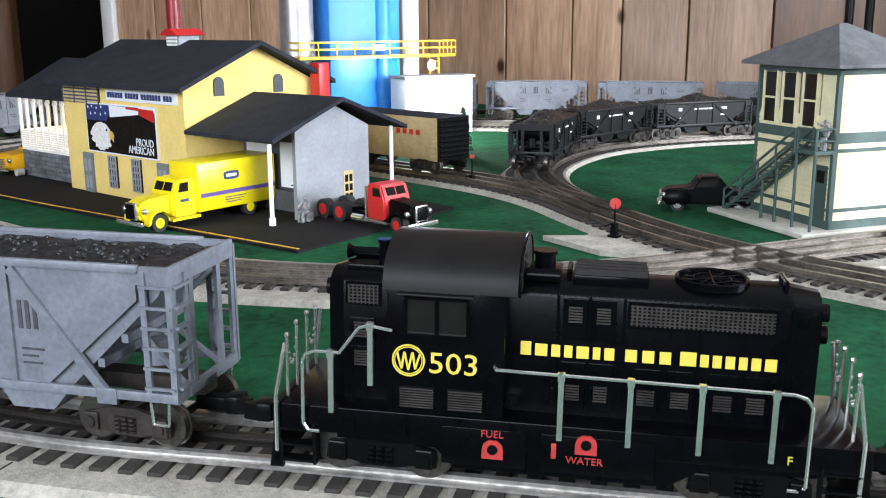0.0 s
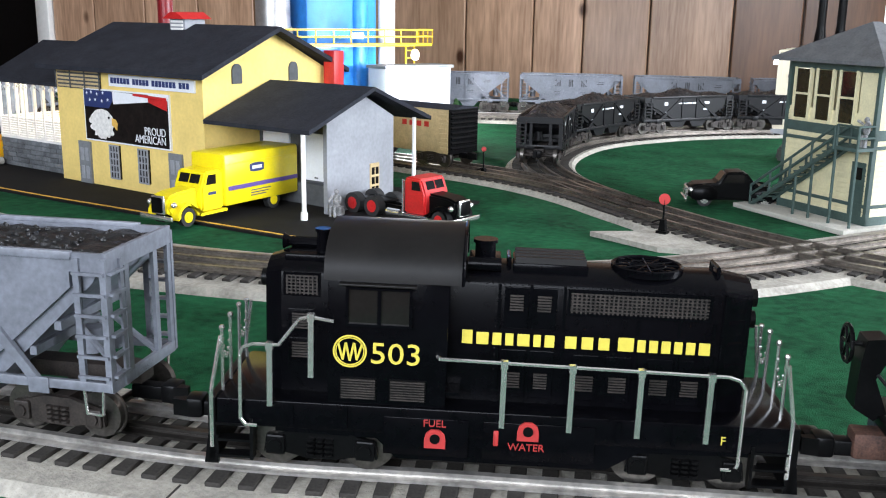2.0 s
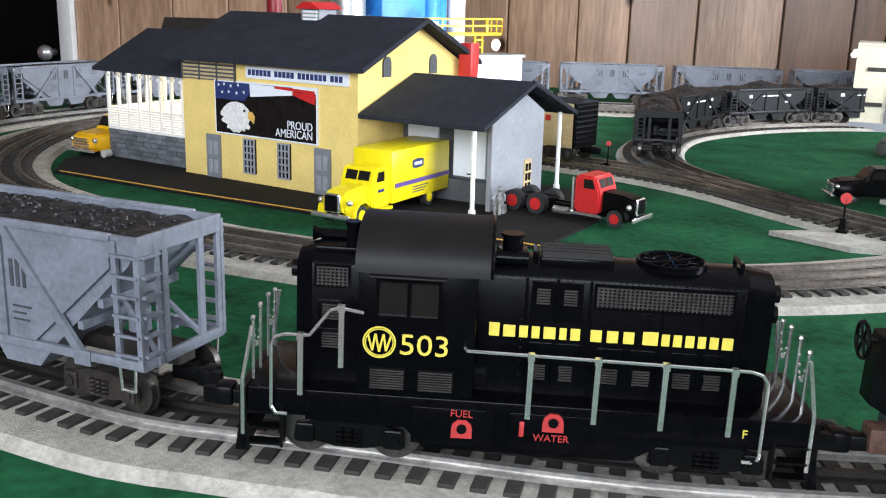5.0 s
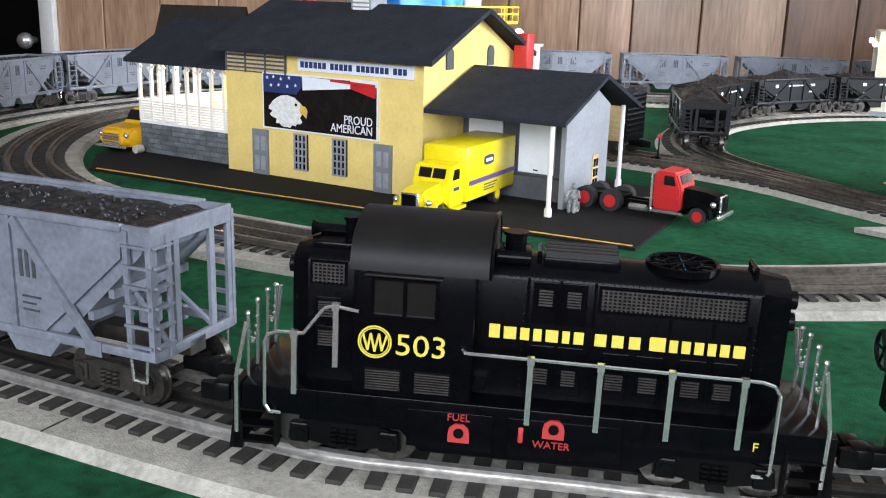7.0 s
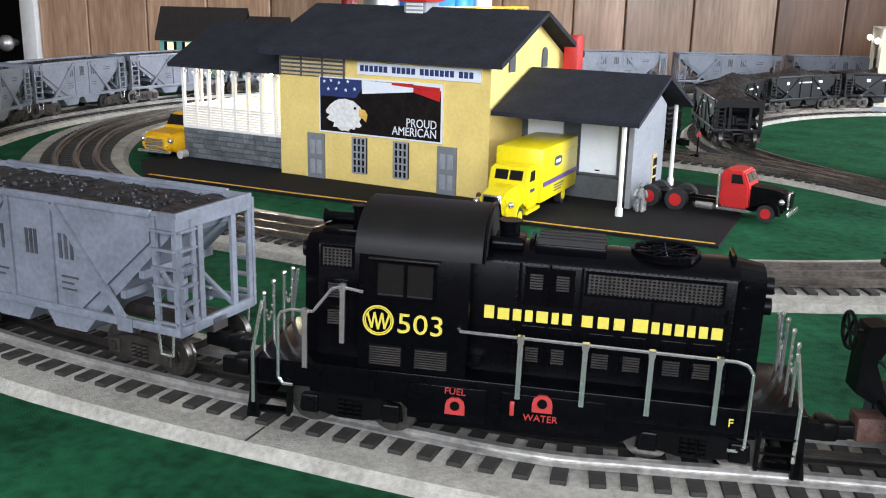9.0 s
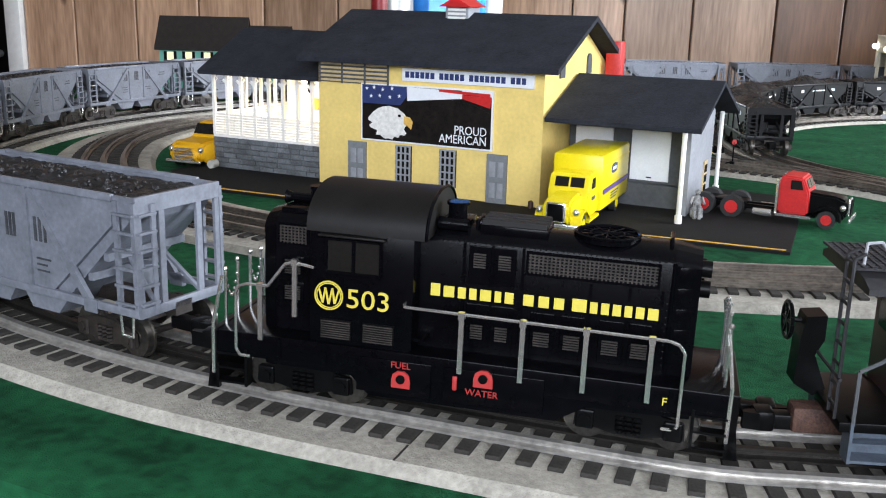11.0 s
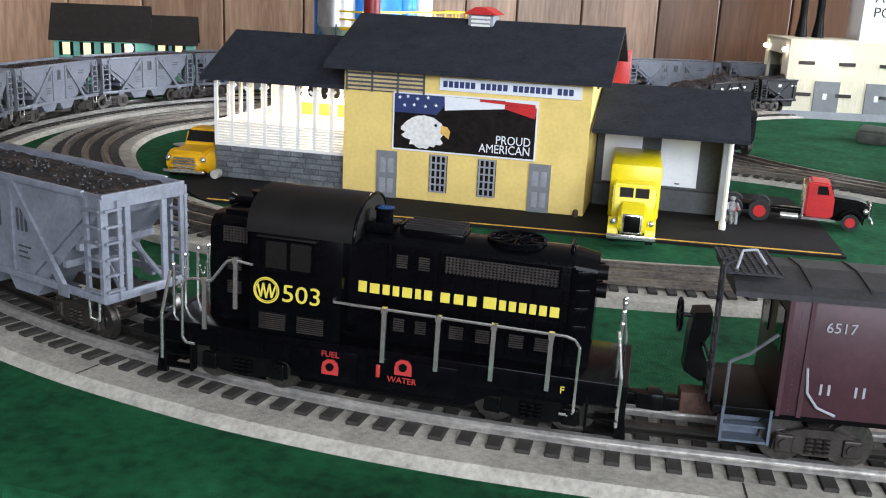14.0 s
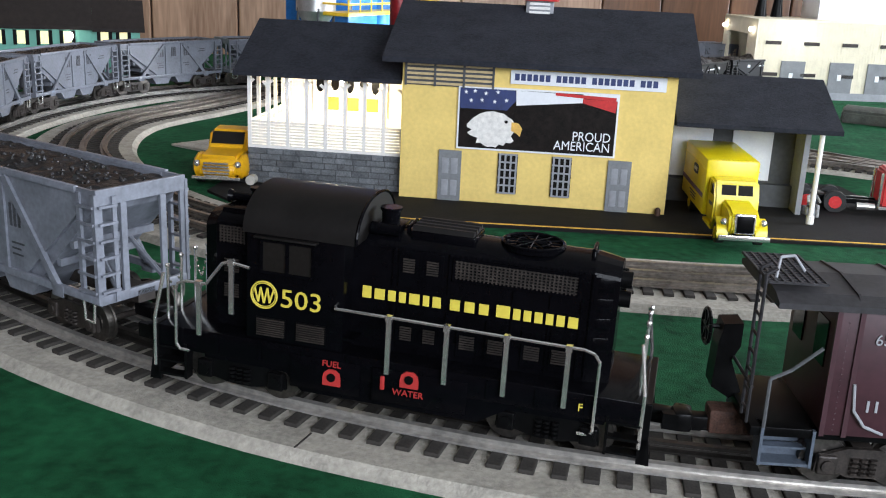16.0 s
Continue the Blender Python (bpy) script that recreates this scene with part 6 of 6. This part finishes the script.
def warehouse():
    t = thing("warehouse", pose(0.61, 1.24, 0, 0, 0, 10), "cream corrugated warehouse with grey doors and rooftop lamps", "warehouse")
    bm = bm_new()
    box(bm, 0.0, 0.60, 0.0, 0.006, 0.015, 0.155)
    box(bm, 0.0, 0.60, 0.19, 0.20, 0.015, 0.155)
    box(bm, 0.594, 0.60, 0.006, 0.19, 0.015, 0.155)
    box(bm, 0.0, 0.006, 0.006, 0.05, 0.015, 0.155)
    box(bm, 0.0, 0.006, 0.17, 0.19, 0.015, 0.155)
    box(bm, 0.0, 0.006, 0.05, 0.17, 0.125, 0.155)
    box(bm, 0.0, 0.60, 0.0, 0.20, 0.151, 0.157)
    wl = part("wall", bm, M_WARE, t, "cream walls with a truck-size opening", False)
    bm = bm_new()
    for i in range(100):
        box(bm, i * 0.006, i * 0.006 + 0.003, -0.0008, 0, 0.015, 0.155)
    part("corrugation", bm, M_WARE, wl, smooth=False)
    bm = bm_new()
    box(bm, -0.003, 0.603, -0.003, 0.012, 0, 0.015)
    part("footing", bm, M_GWALL, t)
    for x in (0.02, 0.10, 0.18, 0.26):
        for z in (0.045, 0.108):
            bm = bm_new()
            box(bm, x, x + 0.032, -0.003, 0.0, z, z + 0.007)
            part("vent", bm, M_TRUCK, t, "brown vent slot")
    for x in (0.058, 0.16, 0.24):
        bm = bm_new()
        box(bm, x, x + 0.05, -0.003, 0.0, 0.015, 0.076)
        d = part("door", bm, M_DOOR, t, "grey door")
        bm = bm_new()
        box(bm, x + 0.018, x + 0.026, -0.0036, -0.003, 0.040, 0.052)
        part("pane", bm, M_SIGN, d)
    for x, y in ((-0.006, 0.18), (-0.006, 0.02), (0.095, -0.008), (0.30, -0.008)):
        bm = bm_new()
        ball(bm, (x, y, 0.135), 0.005)
        part("lamp", bm, M_LAMPON, t, "lit wall lamp")
    bm = bm_new()
    box(bm, 0.165, 0.60, 0.10, 0.19, 0.157, 0.48)
    up = part("tall_block", bm, M_SIGN, t, "tall white rear block")
    for txt, z in (("AMER", 0.235), ("POWER", 0.205)):
        lettering("lettering", txt, 0.030, pose(0.185, 0.0995, z, 90, 0, 0), M_TRUCK, up)
    for x in (0.05, 0.085):
        bm = bm_new()
        rod(bm, (x + 0.005, 0.14, 0.157), (x + 0.005, 0.14, 0.20), 0.013, 18, 0.008)
        rod(bm, (x + 0.005, 0.14, 0.20), (x + 0.005, 0.14, 0.46), 0.008, 18)
        part("chimney", bm, M_BLACK, t, "black bottle-shaped chimney")
    t.scale = (1.12, 1.12, 1.12)


warehouse()


def tarp_row():
    for i in range(3):
        bm = bm_new()
        prism(bm, [(-0.03, 0), (0.03, 0), (0.026, 0.022), (0.010, 0.032), (-0.010, 0.032), (-0.026, 0.022)], "x", -0.05, 0.05)
        bmesh.ops.bevel(bm, geom=bm.edges[:], offset=0.004, segments=2, affect="EDGES")
        solo("covered_load", bm, M_STRAP, "grey-green tarpaulin-covered load on the felt", "covered load", m=pose(0.78 + i * 0.108, 0.90 - i * 0.05, 0, 0, 0, -25), group="covered loads")


tarp_row()


def mint_house():
    t = thing("mint_cottage", pose(-0.827, 0.907, 0, 0, 0, 26), "mint green long cottage with black shutters, lit windows and dark roof", "house")
    bm = bm_new()
    prism(bm, [(0, 0), (0.16, 0), (0.16, 0.0865), (0.08, 0.139), (0, 0.0865)], "x", -0.30, 0.02)
    part("wall", bm, M_MINT, t, "mint siding", False)
    bm = bm_new()
    prism(bm, [(0.01, 0), (0.15, 0), (0.15, 0.082), (0.08, 0.123), (0.01, 0.082)], "x", 0.02, 0.18)
    part("wing_wall", bm, M_MINT, t, smooth=False)
    for x0, x1, h, r in ((-0.315, 0.03, 0.080, 0.140), (0.03, 0.195, 0.077, 0.124)):
        bm = bm_new()
        prism(bm, [(-0.012, h), (0.08, r), (0.172, h), (0.172, h + 0.006), (0.08, r + 0.006), (-0.012, h + 0.006)], "x", x0, x1)
        part("roof", bm, M_DARKROOF, t, "brown-black roof", False)
    for i, x in enumerate((-0.27, -0.20, -0.13, -0.06, 0.055, 0.115)):
        y = 0 if x < 0.02 else 0.01
        bm = bm_new()
        box(bm, x, x + 0.024, y - 0.002, y, 0.055, 0.0765)
        wn = part("window", bm, M_LIT, t, "warm lit window")
        for xs in (x - 0.012, x + 0.025):
            bm = bm_new()
            box(bm, xs, xs + 0.011, y - 0.003, y, 0.053, 0.078)
            part("shutter", bm, M_BLACK, wn, smooth=False)
    bm = bm_new()
    ball(bm, (-0.035, -0.02, 0.070), 0.006)
    rod(bm, (-0.035, 0.0, 0.072), (-0.035, -0.02, 0.072), 0.0015)
    part("porch_lamp", bm, M_LAMPON, t, "bright bare bulb")
    t.scale = (0.64, 0.64, 1.22)


mint_house()


def motions():
    """The train rolls along the loop; the other cars stand still."""
    walk(loco, [(t, pose(x, y, RAIL_Z, 0, 1.2, a)) for t, x, y, a in LOCO_ROWS])
    rows = list(zip((r[0] for r in LOCO_ROWS), LOCO_S))
    for i, car in enumerate(hoppers):
        walk(car, [(t, hopper_pose(s, i)) for t, s in rows])
    walk(cab_car, [(t, caboose_pose(s)) for t, s in rows])


motions()
